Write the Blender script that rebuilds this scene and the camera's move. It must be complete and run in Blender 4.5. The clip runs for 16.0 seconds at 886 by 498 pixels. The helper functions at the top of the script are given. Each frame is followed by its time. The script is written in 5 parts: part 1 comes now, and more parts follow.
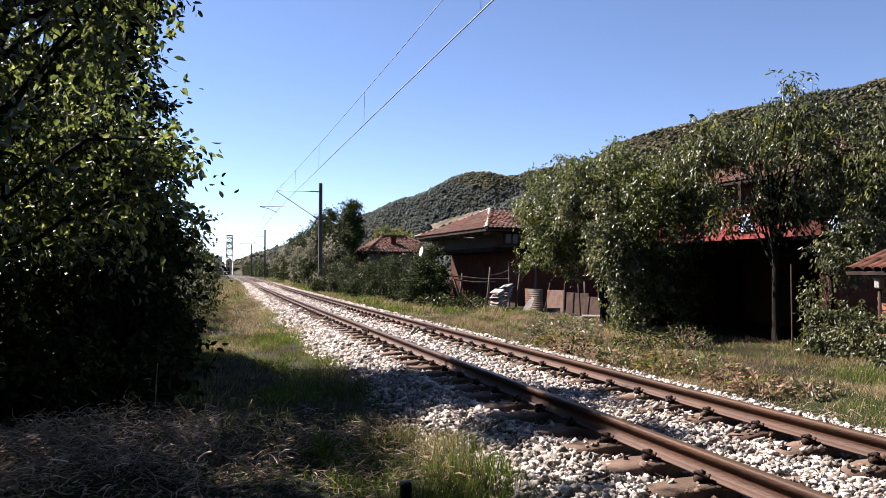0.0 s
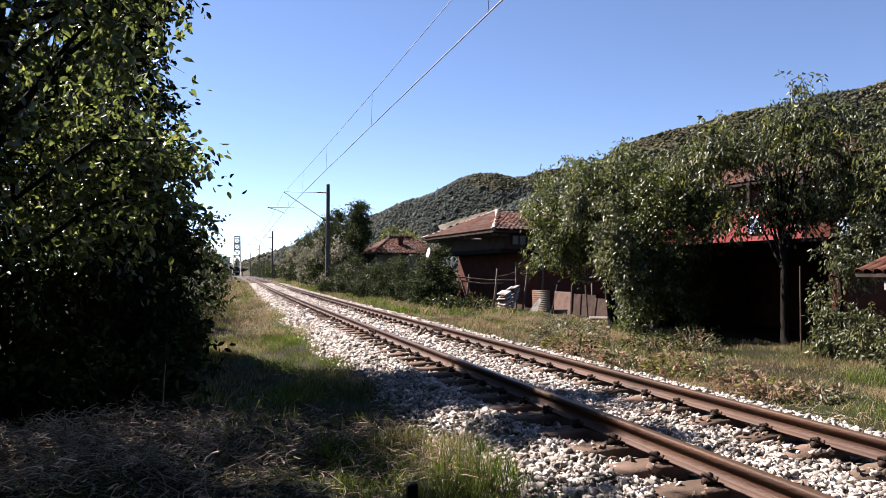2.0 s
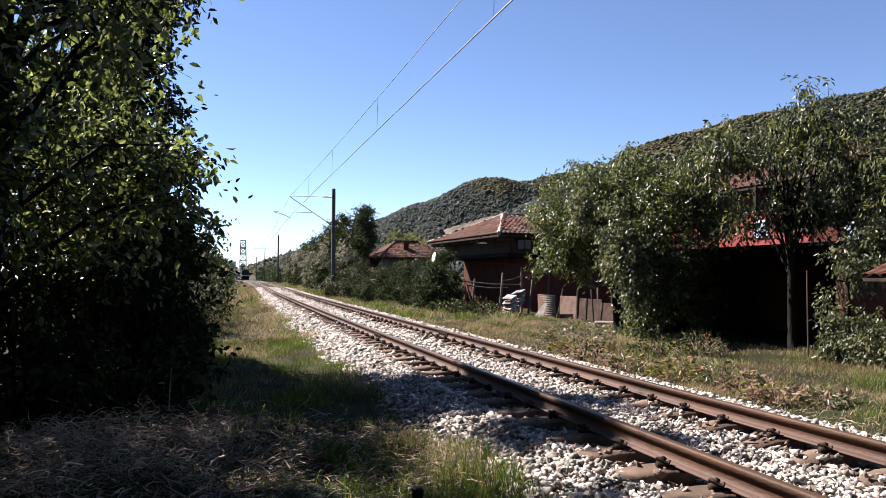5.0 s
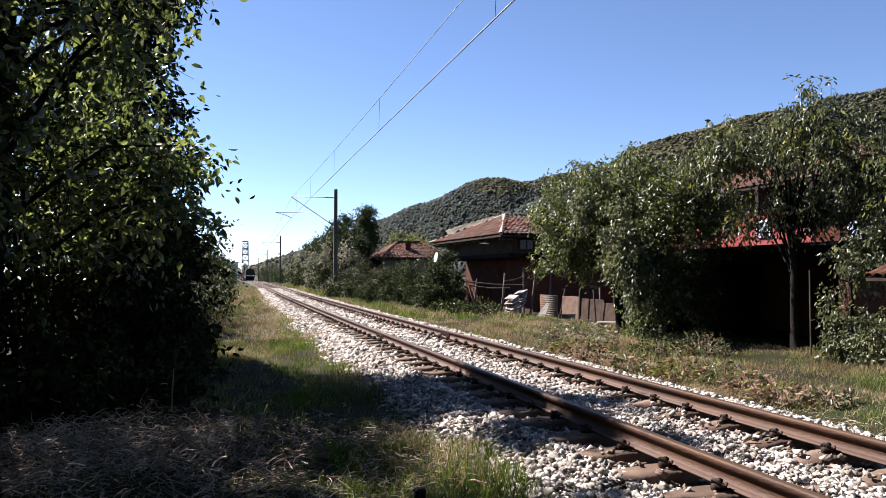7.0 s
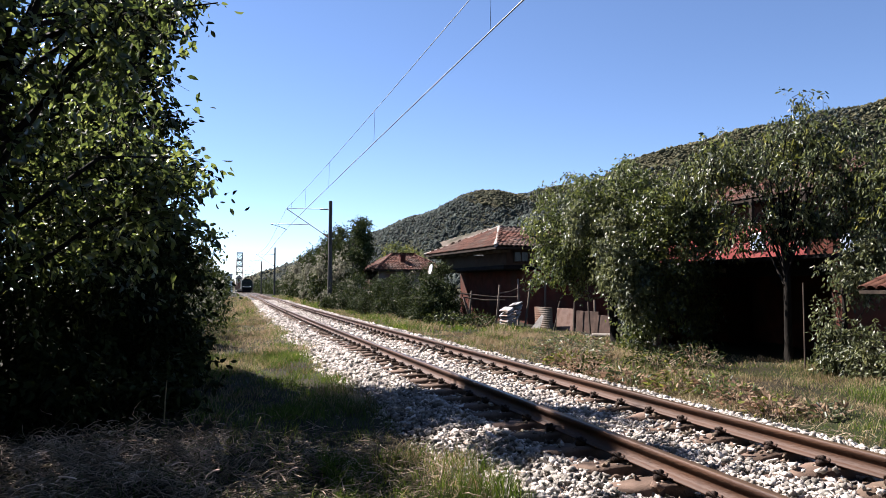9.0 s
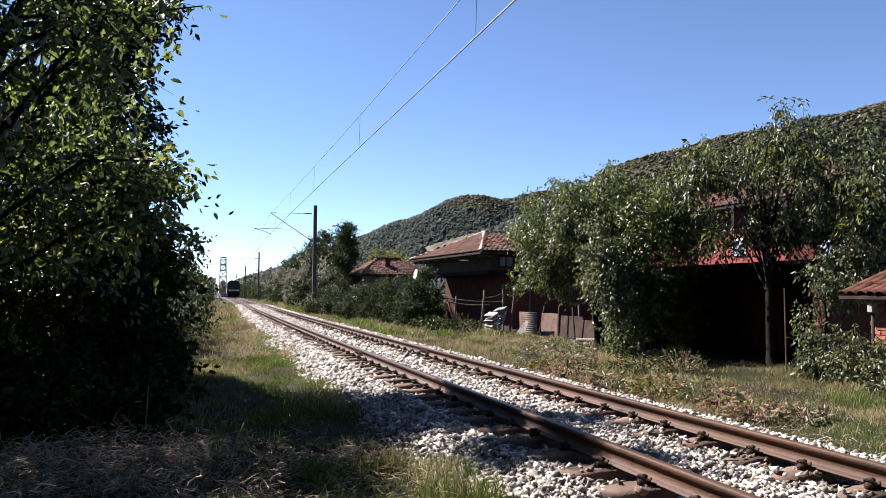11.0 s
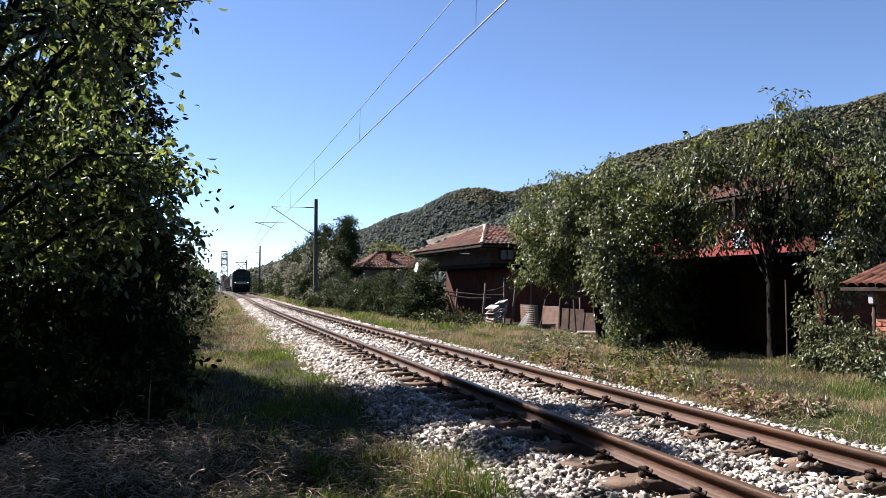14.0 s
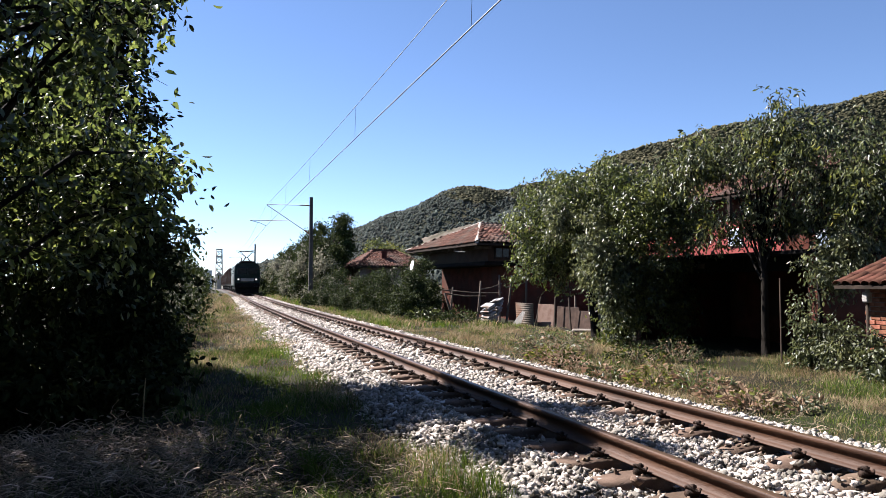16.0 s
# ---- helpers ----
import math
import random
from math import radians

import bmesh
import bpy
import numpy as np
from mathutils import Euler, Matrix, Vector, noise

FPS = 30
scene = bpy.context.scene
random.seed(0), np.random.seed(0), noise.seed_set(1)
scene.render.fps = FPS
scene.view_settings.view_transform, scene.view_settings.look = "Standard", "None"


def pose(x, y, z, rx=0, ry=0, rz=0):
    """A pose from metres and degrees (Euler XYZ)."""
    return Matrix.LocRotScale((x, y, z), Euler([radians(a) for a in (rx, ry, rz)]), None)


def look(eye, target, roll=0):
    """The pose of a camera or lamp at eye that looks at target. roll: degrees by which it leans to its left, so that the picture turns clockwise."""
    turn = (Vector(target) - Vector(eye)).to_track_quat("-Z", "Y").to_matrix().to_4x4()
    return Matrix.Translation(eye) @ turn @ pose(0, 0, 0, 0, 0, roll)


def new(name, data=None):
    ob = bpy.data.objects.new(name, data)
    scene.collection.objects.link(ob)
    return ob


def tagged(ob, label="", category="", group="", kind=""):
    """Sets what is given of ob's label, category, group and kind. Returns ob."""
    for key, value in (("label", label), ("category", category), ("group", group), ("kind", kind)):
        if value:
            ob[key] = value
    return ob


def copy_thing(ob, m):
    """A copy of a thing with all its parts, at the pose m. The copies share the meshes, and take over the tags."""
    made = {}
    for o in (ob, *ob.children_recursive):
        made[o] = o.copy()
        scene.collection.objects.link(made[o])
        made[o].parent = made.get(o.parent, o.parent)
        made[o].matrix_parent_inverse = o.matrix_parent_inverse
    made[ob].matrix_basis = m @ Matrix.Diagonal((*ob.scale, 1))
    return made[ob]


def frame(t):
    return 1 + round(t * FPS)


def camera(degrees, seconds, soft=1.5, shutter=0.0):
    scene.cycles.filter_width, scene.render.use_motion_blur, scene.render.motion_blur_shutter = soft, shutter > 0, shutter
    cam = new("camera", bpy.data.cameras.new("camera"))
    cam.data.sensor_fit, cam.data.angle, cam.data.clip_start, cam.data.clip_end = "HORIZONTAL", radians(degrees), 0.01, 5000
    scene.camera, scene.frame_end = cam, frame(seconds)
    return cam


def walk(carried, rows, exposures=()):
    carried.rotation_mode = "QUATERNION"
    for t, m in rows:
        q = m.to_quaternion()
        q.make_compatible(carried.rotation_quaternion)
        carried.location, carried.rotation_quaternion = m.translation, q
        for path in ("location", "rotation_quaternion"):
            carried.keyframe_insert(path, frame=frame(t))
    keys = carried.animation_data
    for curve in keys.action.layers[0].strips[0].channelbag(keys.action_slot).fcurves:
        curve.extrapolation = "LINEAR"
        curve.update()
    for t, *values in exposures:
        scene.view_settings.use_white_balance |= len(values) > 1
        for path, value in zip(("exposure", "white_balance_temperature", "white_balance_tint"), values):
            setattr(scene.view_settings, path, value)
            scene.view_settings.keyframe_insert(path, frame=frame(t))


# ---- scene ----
cam = camera(64.63, 16.0, soft=0.5)
EYE = (0.0, 0.0, 1.24)
# seconds, heading to the right of the y axis, tilt up, roll: a hand-held camera that turns on the spot
TURNS = [
    (0, 18.270, 1.676, 0.000), (0.5, 18.164, 1.659, -0.013), (1, 18.060, 1.698, -0.008), (1.5, 17.897, 1.715, -0.025),
    (2, 17.690, 1.774, 0.142), (2.5, 17.503, 1.947, 0.171), (3, 17.422, 2.097, 0.035), (3.5, 17.363, 2.124, 0.046),
    (4, 17.336, 2.080, 0.113), (6.5, 17.102, 2.188, 0.094), (7, 17.076, 2.153, 0.067), (7.5, 17.037, 2.158, 0.077),
    (8, 17.074, 2.202, -0.031), (8.5, 17.385, 2.673, 0.016), (9, 17.504, 3.127, 0.154), (9.2, 17.657, 3.58, 0.2), (11.3, 18.80, 3.51, 0.2), (11.5, 18.830, 3.496, 0.208),
    (12, 18.882, 3.366, 0.335), (12.5, 18.747, 3.223, 0.300), (13, 18.726, 3.147, 0.152), (13.5, 18.667, 3.046, 0.102),
    (14, 18.655, 2.977, -0.010), (14.5, 18.753, 2.814, -0.068), (15, 18.914, 2.634, -0.069), (15.5, 18.970, 2.683, 0.026),
    (16, 19.032, 2.822, 0.004)]
walk(cam, [(t, pose(*EYE, 90 + tilt, 0, -heading) @ pose(0, 0, 0, 0, 0, roll)) for t, heading, tilt, roll in TURNS],
     exposures=[(0, 1.96, 6720, 20), (7, 1.96, 6480, 17), (12, 1.96, 6340, 16), (16, 1.96, 6340, 15)])

# ---- light ----
SUN_AZ, SUN_EL = (-0.60, 0.80), 43.0          # towards the sun, in plan; elevation in degrees
world = bpy.data.worlds.new("world")
scene.world = world
world.use_nodes = True
wn = world.node_tree.nodes
sky = wn.new("ShaderNodeTexSky")
sky.sky_type, sky.sun_disc = "NISHITA", False
sky.sun_elevation = radians(SUN_EL)
sky.sun_rotation = math.atan2(SUN_AZ[0], SUN_AZ[1])
sky.altitude, sky.air_density, sky.dust_density, sky.ozone_density = 3000, 1.0, 0.0, 3.6
world.node_tree.links.new(sky.outputs[0], wn["Background"].inputs[0])
wn["Background"].inputs[1].default_value = 0.050
sun = new("sun", bpy.data.lights.new("sun", "SUN"))
sun.data.energy, sun.data.angle, sun.data.color = 5.0, radians(0.53), (1.0, 0.95, 0.87)
_az = Vector((SUN_AZ[0], SUN_AZ[1], 0)).normalized() * math.cos(radians(SUN_EL))
sun.matrix_world = look((-30, 30, 40), Vector((-30, 30, 40)) - _az - Vector((0, 0, math.sin(radians(SUN_EL)))))
RNG = np.random.default_rng(7)


# ---- materials ----
def mat(name, c1, c2, scale=4.0, rough=0.85, bump=0.2, fine=40.0, island=0.0, per_object=0.0, metal=0.0, spec=0.1,
        c3=None, see_through=0.0, stretch=(1, 1, 1), patch=None):
    """Two-scale noise between c1 and c2 (and c3 in large patches), fine relief, variation per loose piece or object."""
    m = bpy.data.materials.new(name)
    m.use_nodes = True
    nt = m.node_tree
    n, k = nt.nodes, nt.links
    b = n["Principled BSDF"]
    b.inputs["Roughness"].default_value, b.inputs["Metallic"].default_value = rough, metal
    b.inputs["Specular IOR Level"].default_value = spec
    tc, mp = n.new("ShaderNodeTexCoord"), n.new("ShaderNodeMapping")
    mp.inputs["Scale"].default_value = stretch
    k.new(tc.outputs["Object"], mp.inputs[0])
    big, small = n.new("ShaderNodeTexNoise"), n.new("ShaderNodeTexNoise")
    for t, s, d in ((big, scale, 5), (small, fine, 3)):
        t.inputs["Scale"].default_value, t.inputs["Detail"].default_value = s, d
        k.new(mp.outputs[0], t.inputs["Vector"])
    ramp = n.new("ShaderNodeValToRGB")
    ramp.color_ramp.elements[0].position, ramp.color_ramp.elements[1].position = 0.32, 0.68
    ramp.color_ramp.elements[0].color, ramp.color_ramp.elements[1].color = (*c1, 1), (*c2, 1)
    k.new(big.outputs["Fac"], ramp.inputs[0])
    col = ramp.outputs[0]
    if c3:
        wide, r2 = n.new("ShaderNodeTexNoise"), n.new("ShaderNodeValToRGB")
        wide.inputs["Scale"].default_value, wide.inputs["Detail"].default_value = patch or scale * 0.22, 3
        k.new(tc.outputs["Object"], wide.inputs["Vector"])
        r2.color_ramp.elements[0].position, r2.color_ramp.elements[1].position = 0.47, 0.6
        k.new(wide.outputs["Fac"], r2.inputs[0])
        mx = n.new("ShaderNodeMix")
        mx.data_type = "RGBA"
        k.new(r2.outputs[0], mx.inputs[0]), k.new(col, mx.inputs[6])
        mx.inputs[7].default_value = (*c3, 1)
        col = mx.outputs[2]
    hsv = n.new("ShaderNodeHueSaturation")
    val = n.new("ShaderNodeMapRange")
    val.inputs[3].default_value, val.inputs[4].default_value = 0.7, 1.3
    k.new(small.outputs["Fac"], val.inputs[0])
    value = val.outputs[0]
    for amount, node, socket in ((island, "ShaderNodeNewGeometry", "Random Per Island"), (per_object, "ShaderNodeObjectInfo", "Random")):
        if amount:
            g, r, mul = n.new(node), n.new("ShaderNodeMapRange"), n.new("ShaderNodeMath")
            r.inputs[3].default_value, r.inputs[4].default_value = 1 - amount, 1 + amount
            k.new(g.outputs[socket], r.inputs[0])
            mul.operation = "MULTIPLY"
            k.new(value, mul.inputs[0]), k.new(r.outputs[0], mul.inputs[1])
            value = mul.outputs[0]
            hr = n.new("ShaderNodeMapRange")
            hr.inputs[3].default_value, hr.inputs[4].default_value = 0.5 + 0.03 * amount, 0.5 - 0.03 * amount
            k.new(g.outputs[socket], hr.inputs[0]), k.new(hr.outputs[0], hsv.inputs["Hue"])
    k.new(value, hsv.inputs["Value"]), k.new(col, hsv.inputs["Color"])
    k.new(hsv.outputs[0], b.inputs["Base Color"])
    if bump:
        bp = n.new("ShaderNodeBump")
        bp.inputs["Strength"].default_value, bp.inputs["Distance"].default_value = bump, 0.02
        k.new(small.outputs["Fac"], bp.inputs["Height"]), k.new(bp.outputs[0], b.inputs["Normal"])
    if see_through:
        tr, mixs = n.new("ShaderNodeBsdfTranslucent"), n.new("ShaderNodeMixShader")
        warm = n.new("ShaderNodeHueSaturation")
        warm.inputs["Hue"].default_value, warm.inputs["Saturation"].default_value, warm.inputs["Value"].default_value = 0.48, 1.1, 2.3
        k.new(hsv.outputs[0], warm.inputs["Color"]), k.new(warm.outputs[0], tr.inputs[0])
        mixs.inputs[0].default_value = see_through
        k.new(b.outputs[0], mixs.inputs[1]), k.new(tr.outputs[0], mixs.inputs[2])
        k.new(mixs.outputs[0], n["Material Output"].inputs[0])
    return m


M = {
    "ground": mat("soil_and_turf", (0.0081, 0.007, 0.0037), (0.0244, 0.0192, 0.011), 1.6, 0.95, 0.6, 25, c3=(0.0166, 0.0203, 0.0067), patch=0.5),
    "ballast": mat("ballast_bed", (0.0311, 0.0285, 0.0259), (0.0879, 0.0828, 0.0775), 14, 0.9, 0.9, 30),
    "stone": mat("crushed_stone", (0.1779, 0.1531, 0.1318), (0.4182, 0.3826, 0.3425), 6, 0.9, 0.4, 60, spec=0.25, island=0.6),
    "stained_stone": mat("rust_stained_stone", (0.062, 0.0414, 0.0285), (0.1758, 0.1345, 0.0983), 6, 0.9, 0.4, 60, spec=0.2, island=0.6),
    "rust": mat("rusty_steel", (0.0302, 0.0114, 0.0047), (0.0597, 0.0241, 0.0101), 3, 0.7, 0.25, 60, spec=0.3, stretch=(1, 0.3, 1)),
    "railtop": mat("worn_rail_head", (0.0692, 0.039, 0.021), (0.1292, 0.078, 0.0445), 2, 0.34, 0.1, 50, metal=0.55, stretch=(1, 0.15, 1)),
    "clip": mat("dark_rusted_clip", (0.0129, 0.0093, 0.0077), (0.0362, 0.0206, 0.0145), 20, 0.7, 0.3, 80),
    "sleeper": mat("weathered_concrete_sleeper", (0.0603, 0.0399, 0.0289), (0.1315, 0.0918, 0.0698), 5, 0.9, 0.4, 70, per_object=0.2),
    "leaf": mat("green_leaf", (0.0258, 0.04, 0.0122), (0.0707, 0.0943, 0.0295), 1.2, 0.36, 0, 9, island=0.65, spec=0.6, see_through=0.42),
    "leaf_far": mat("hedge_leaf", (0.0162, 0.0272, 0.0081), (0.038, 0.0532, 0.0151), 0.8, 0.75, 0, 5, island=0.7, spec=0.12, see_through=0.08),
    # darker copy of the leaf green: deep shade put into the colour
    "leaf_dark": mat("leaf_darkened_for_shade", (0.0077, 0.0124, 0.0041), (0.0189, 0.0255, 0.0083), 0.9, 0.75, 0, 7, island=0.5, spec=0.06, see_through=0.06),
    "leaf_vine": mat("pale_vine_leaf", (0.0377, 0.0486, 0.0204), (0.0943, 0.1060, 0.0503), 1.5, 0.45, 0, 9, island=0.55, spec=0.4, see_through=0.25),
    "leaf_mid": mat("mid_green_leaf", (0.0217, 0.0331, 0.0092), (0.0654, 0.0836, 0.0258), 1.2, 0.42, 0, 9, island=0.85, spec=0.45, see_through=0.3),
    "leaf_walnut": mat("dull_green_walnut_leaf", (0.0217, 0.0316, 0.0121), (0.0749, 0.0911, 0.0362), 1.2, 0.42, 0, 9, island=0.85, spec=0.4, see_through=0.3),
    "leaf_pale": mat("pale_creeper_leaf", (0.0835, 0.0895, 0.0573), (0.167, 0.161, 0.1231), 0.9, 0.6, 0, 5, island=0.4, see_through=0.25),
    "leaf_yellow": mat("yellowing_leaf", (0.0572, 0.0706, 0.0168), (0.1143, 0.121, 0.0337), 1.5, 0.45, 0, 8, island=0.5, see_through=0.3),
    "leaf_brown": mat("dried_leaf", (0.1278, 0.084, 0.0504), (0.2421, 0.1815, 0.121), 2, 0.7, 0, 8, island=0.4, see_through=0.2),
    "bark": mat("grey_bark", (0.0062, 0.005, 0.0041), (0.0156, 0.0131, 0.0106), 6, 0.95, 0.8, 30, spec=0.1, stretch=(1, 1, 0.3)),
    "grass": mat("green_grass", (0.0274, 0.0496, 0.0086), (0.0681, 0.1044, 0.0226), 1.0, 0.55, 0, 12, island=0.45, see_through=0.28),
    "straw": mat("dry_grass", (0.122, 0.0945, 0.0489), (0.2561, 0.2134, 0.1281), 1.0, 0.7, 0, 12, island=0.45, see_through=0.2),
    "twig": mat("dry_twig", (0.0434, 0.0318, 0.0219), (0.4118, 0.3274, 0.2458), 3, 0.85, 0, 20, island=0.7),
    "mast": mat("mast_concrete", (0.0406, 0.0388, 0.0369), (0.0739, 0.0702, 0.0646), 1.5, 0.85, 0.2, 30),
    "steel": mat("galvanised_steel", (0.0672, 0.0698, 0.0724), (0.1241, 0.1266, 0.1292), 5, 0.5, 0.1, 40, metal=0.6),
    "wire": mat("copper_wire", (0.1096, 0.1096, 0.1159), (0.1879, 0.1879, 0.1943), 3, 0.5, 0, 20, metal=0.5),
    "porcelain": mat("brown_porcelain", (0.0517, 0.0206, 0.0103), (0.0828, 0.0362, 0.0206), 4, 0.25, 0, 20),
    "tile": mat("old_clay_tile", (0.0421, 0.0156, 0.0106), (0.097, 0.0412, 0.0269), 5, 0.85, 0.4, 50, island=0.35, per_object=0.3, c3=(0.0673, 0.0435, 0.0336), patch=0.7),
    "mortar": mat("pale_ridge_mortar", (0.2245, 0.195, 0.1714), (0.3427, 0.3132, 0.2836), 6, 0.9, 0.4, 40),
    "brickwall": mat("old_red_brickwork", (0.0556, 0.018, 0.0126), (0.1033, 0.0359, 0.0251), 2.5, 0.95, 0.4, 40, c3=(0.0628, 0.0323, 0.0243), patch=0.8),
    "brick": mat("red_brick", (0.1241, 0.044, 0.0259), (0.2172, 0.0931, 0.0595), 3, 0.9, 0.4, 60, per_object=0.25),
    "joint": mat("grey_mortar", (0.1137, 0.0983, 0.0828), (0.1862, 0.1655, 0.1448), 8, 0.95, 0.4, 60),
    "plaster": mat("stained_plaster", (0.1034, 0.0854, 0.0698), (0.1862, 0.1603, 0.1345), 1.5, 0.95, 0.3, 30, c3=(0.0879, 0.0517, 0.0362), patch=0.8),
    "pink": mat("red_painted_render", (0.197, 0.0405, 0.0366), (0.2708, 0.0756, 0.0674), 1.0, 0.85, 0.2, 30),
    "oldwood": mat("weathered_wood", (0.0465, 0.0362, 0.0269), (0.1189, 0.0983, 0.0775), 3, 0.9, 0.4, 30, per_object=0.25, stretch=(1, 1, 0.15)),
    "agedboard": mat("brown_boarding", (0.0232, 0.0145, 0.0103), (0.0517, 0.0331, 0.0238), 2, 0.9, 0.3, 30, c3=(0.0414, 0.0311, 0.0232), patch=0.6),
    # near black: roof felt, and painted shade on header and floor beam
    "felt_shade": mat("black_felt_and_painted_shade", (0.0041, 0.0036, 0.0036), (0.0114, 0.0098, 0.0093), 4, 0.95, 0.3, 50),
    "darkwood": mat("dark_timber", (0.0155, 0.0114, 0.0093), (0.0388, 0.0285, 0.0217), 3, 0.9, 0.3, 30),
    "sheet": mat("grey_corrugated_sheet", (0.2172, 0.2172, 0.2223), (0.362, 0.362, 0.3671), 4, 0.6, 0.2, 40, per_object=0.25, c3=(0.1345, 0.0983, 0.0775), patch=1.5),
    "pinkboard": mat("faded_pinkish_board", (0.121, 0.0782, 0.063), (0.2016, 0.1437, 0.1185), 2, 0.85, 0.2, 40, c3=(0.1108, 0.0655, 0.0504), patch=2),
    "brownboard": mat("faded_brown_board", (0.0346, 0.0212, 0.0161), (0.0732, 0.0481, 0.0376), 2, 0.85, 0.2, 40, c3=(0.0269, 0.0172, 0.0135), patch=1.5),
    "concrete": mat("rough_concrete", (0.1891, 0.1773, 0.1655), (0.3073, 0.2955, 0.2778), 4, 0.9, 0.5, 40),
    "white": mat("white_paint", (0.5287, 0.5287, 0.5287), (0.6568, 0.6568, 0.6488), 3, 0.6, 0.1, 30),
    "bluegrey": mat("blue_grey_paint", (0.2179, 0.2691, 0.3332), (0.2884, 0.3396, 0.4037), 3, 0.5, 0.1, 30),
    "glass": mat("dark_window_glass", (0.0062, 0.0075, 0.0087), (0.015, 0.0174, 0.0199), 2, 0.18, 0, 10, spec=0.18),
    "loco": mat("dark_green_loco_paint", (0.0076, 0.0139, 0.0113), (0.0176, 0.0265, 0.0214), 1.5, 0.45, 0.1, 20),
    # lighter grey paints the sunlight on the locomotive's left side
    "loco_sunlit": mat("loco_side_painted_sunlight", (0.1034, 0.1086, 0.1034), (0.1551, 0.1603, 0.1551), 1.5, 0.5, 0.1, 20),
    "under": mat("black_running_gear", (0.005, 0.005, 0.005), (0.0126, 0.0113, 0.0101), 4, 0.8, 0.2, 30),
    "wagon": mat("brown_wagon_paint", (0.0872, 0.048, 0.0348), (0.1656, 0.1002, 0.0741), 1.2, 0.8, 0.2, 20, c3=(0.1132, 0.1046, 0.0958), patch=0.6),
    "black": mat("black_plastic", (0.0031, 0.0031, 0.0031), (0.0077, 0.0077, 0.0077), 8, 0.6, 0.2, 40),
    "hill_floor": mat("wooded_slope", (0.0141, 0.0173, 0.0096), (0.0256, 0.0269, 0.0134), 0.02, 0.95, 0, 0.35, c3=(0.0417, 0.0372, 0.0173), patch=0.006),
    "hill_tree": mat("deciduous_wood", (0.0356, 0.0383, 0.0216), (0.0694, 0.0641, 0.0352), 0.02, 0.95, 0, 0.3, island=0.8, spec=0.1),
    "hill_conifer": mat("pine_wood", (0.0187, 0.0252, 0.0236), (0.0374, 0.0448, 0.0389), 0.03, 0.95, 0, 0.3, island=0.65, spec=0.1),
    "hill_scar": mat("bare_earth_bank", (0.0696, 0.055, 0.0422), (0.1099, 0.0916, 0.0732), 0.25, 0.95, 0, 0.9, c3=(0.0329, 0.0312, 0.0183), patch=0.12),
}
lamp_mat = bpy.data.materials.new("headlight_glow")
lamp_mat.use_nodes = True
lamp_mat.node_tree.nodes["Principled BSDF"].inputs["Emission Color"].default_value = (1, 0.93, 0.8, 1)
lamp_mat.node_tree.nodes["Principled BSDF"].inputs["Emission Strength"].default_value = 0.2
M["lamp"] = lamp_mat


# ---- mesh helpers ----
def fill(name, V, F, material, smooth=False):
    """A mesh from arrays: V is (n, 3), F is (m, 3) or (m, 4)."""
    V, F = np.asarray(V, np.float32), np.asarray(F, np.int32)
    me = bpy.data.meshes.new(name)
    me.vertices.add(len(V)), me.loops.add(F.size), me.polygons.add(len(F))
    me.vertices.foreach_set("co", V.ravel())
    me.loops.foreach_set("vertex_index", F.ravel())
    me.polygons.foreach_set("loop_start", np.arange(0, F.size, F.shape[1], dtype=np.int32))
    if smooth:
        me.polygons.foreach_set("use_smooth", np.ones(len(F), dtype=bool))
    me.update(calc_edges=True)
    me.materials.append(material)
    return me


def part(name, data, material=None, parent=None, label="", m=None):
    """Links a mesh or bmesh as one object, under a thing or a part if given."""
    if isinstance(data, bmesh.types.BMesh):
        me = bpy.data.meshes.new(name)
        data.to_mesh(me)
        data.free()
        me.materials.append(material)
        data = me
    ob = new(name, data)
    if parent:
        ob.parent = parent
    if m is not None:
        ob.matrix_local = m
    return tagged(ob, label) if label else ob


def empty(name, m=None):
    ob = new(name)
    ob.empty_display_size = 0.2
    if m is not None:
        ob.matrix_world = m
    return ob


def box_bm(boxes, bevel=0.0):
    """One bmesh of boxes, each (x0, x1, y0, y1, z0, z1)."""
    bm = bmesh.new()
    for x0, x1, y0, y1, z0, z1 in boxes:
        g = bmesh.ops.create_cube(bm, size=1.0)
        bmesh.ops.transform(bm, verts=g["verts"], matrix=Matrix.Translation(((x0 + x1) / 2, (y0 + y1) / 2, (z0 + z1) / 2))
                            @ Matrix.Diagonal((x1 - x0, y1 - y0, z1 - z0, 1)))
    if bevel:
        bmesh.ops.bevel(bm, geom=bm.edges[:], offset=bevel, segments=1, affect="EDGES")
    return bm


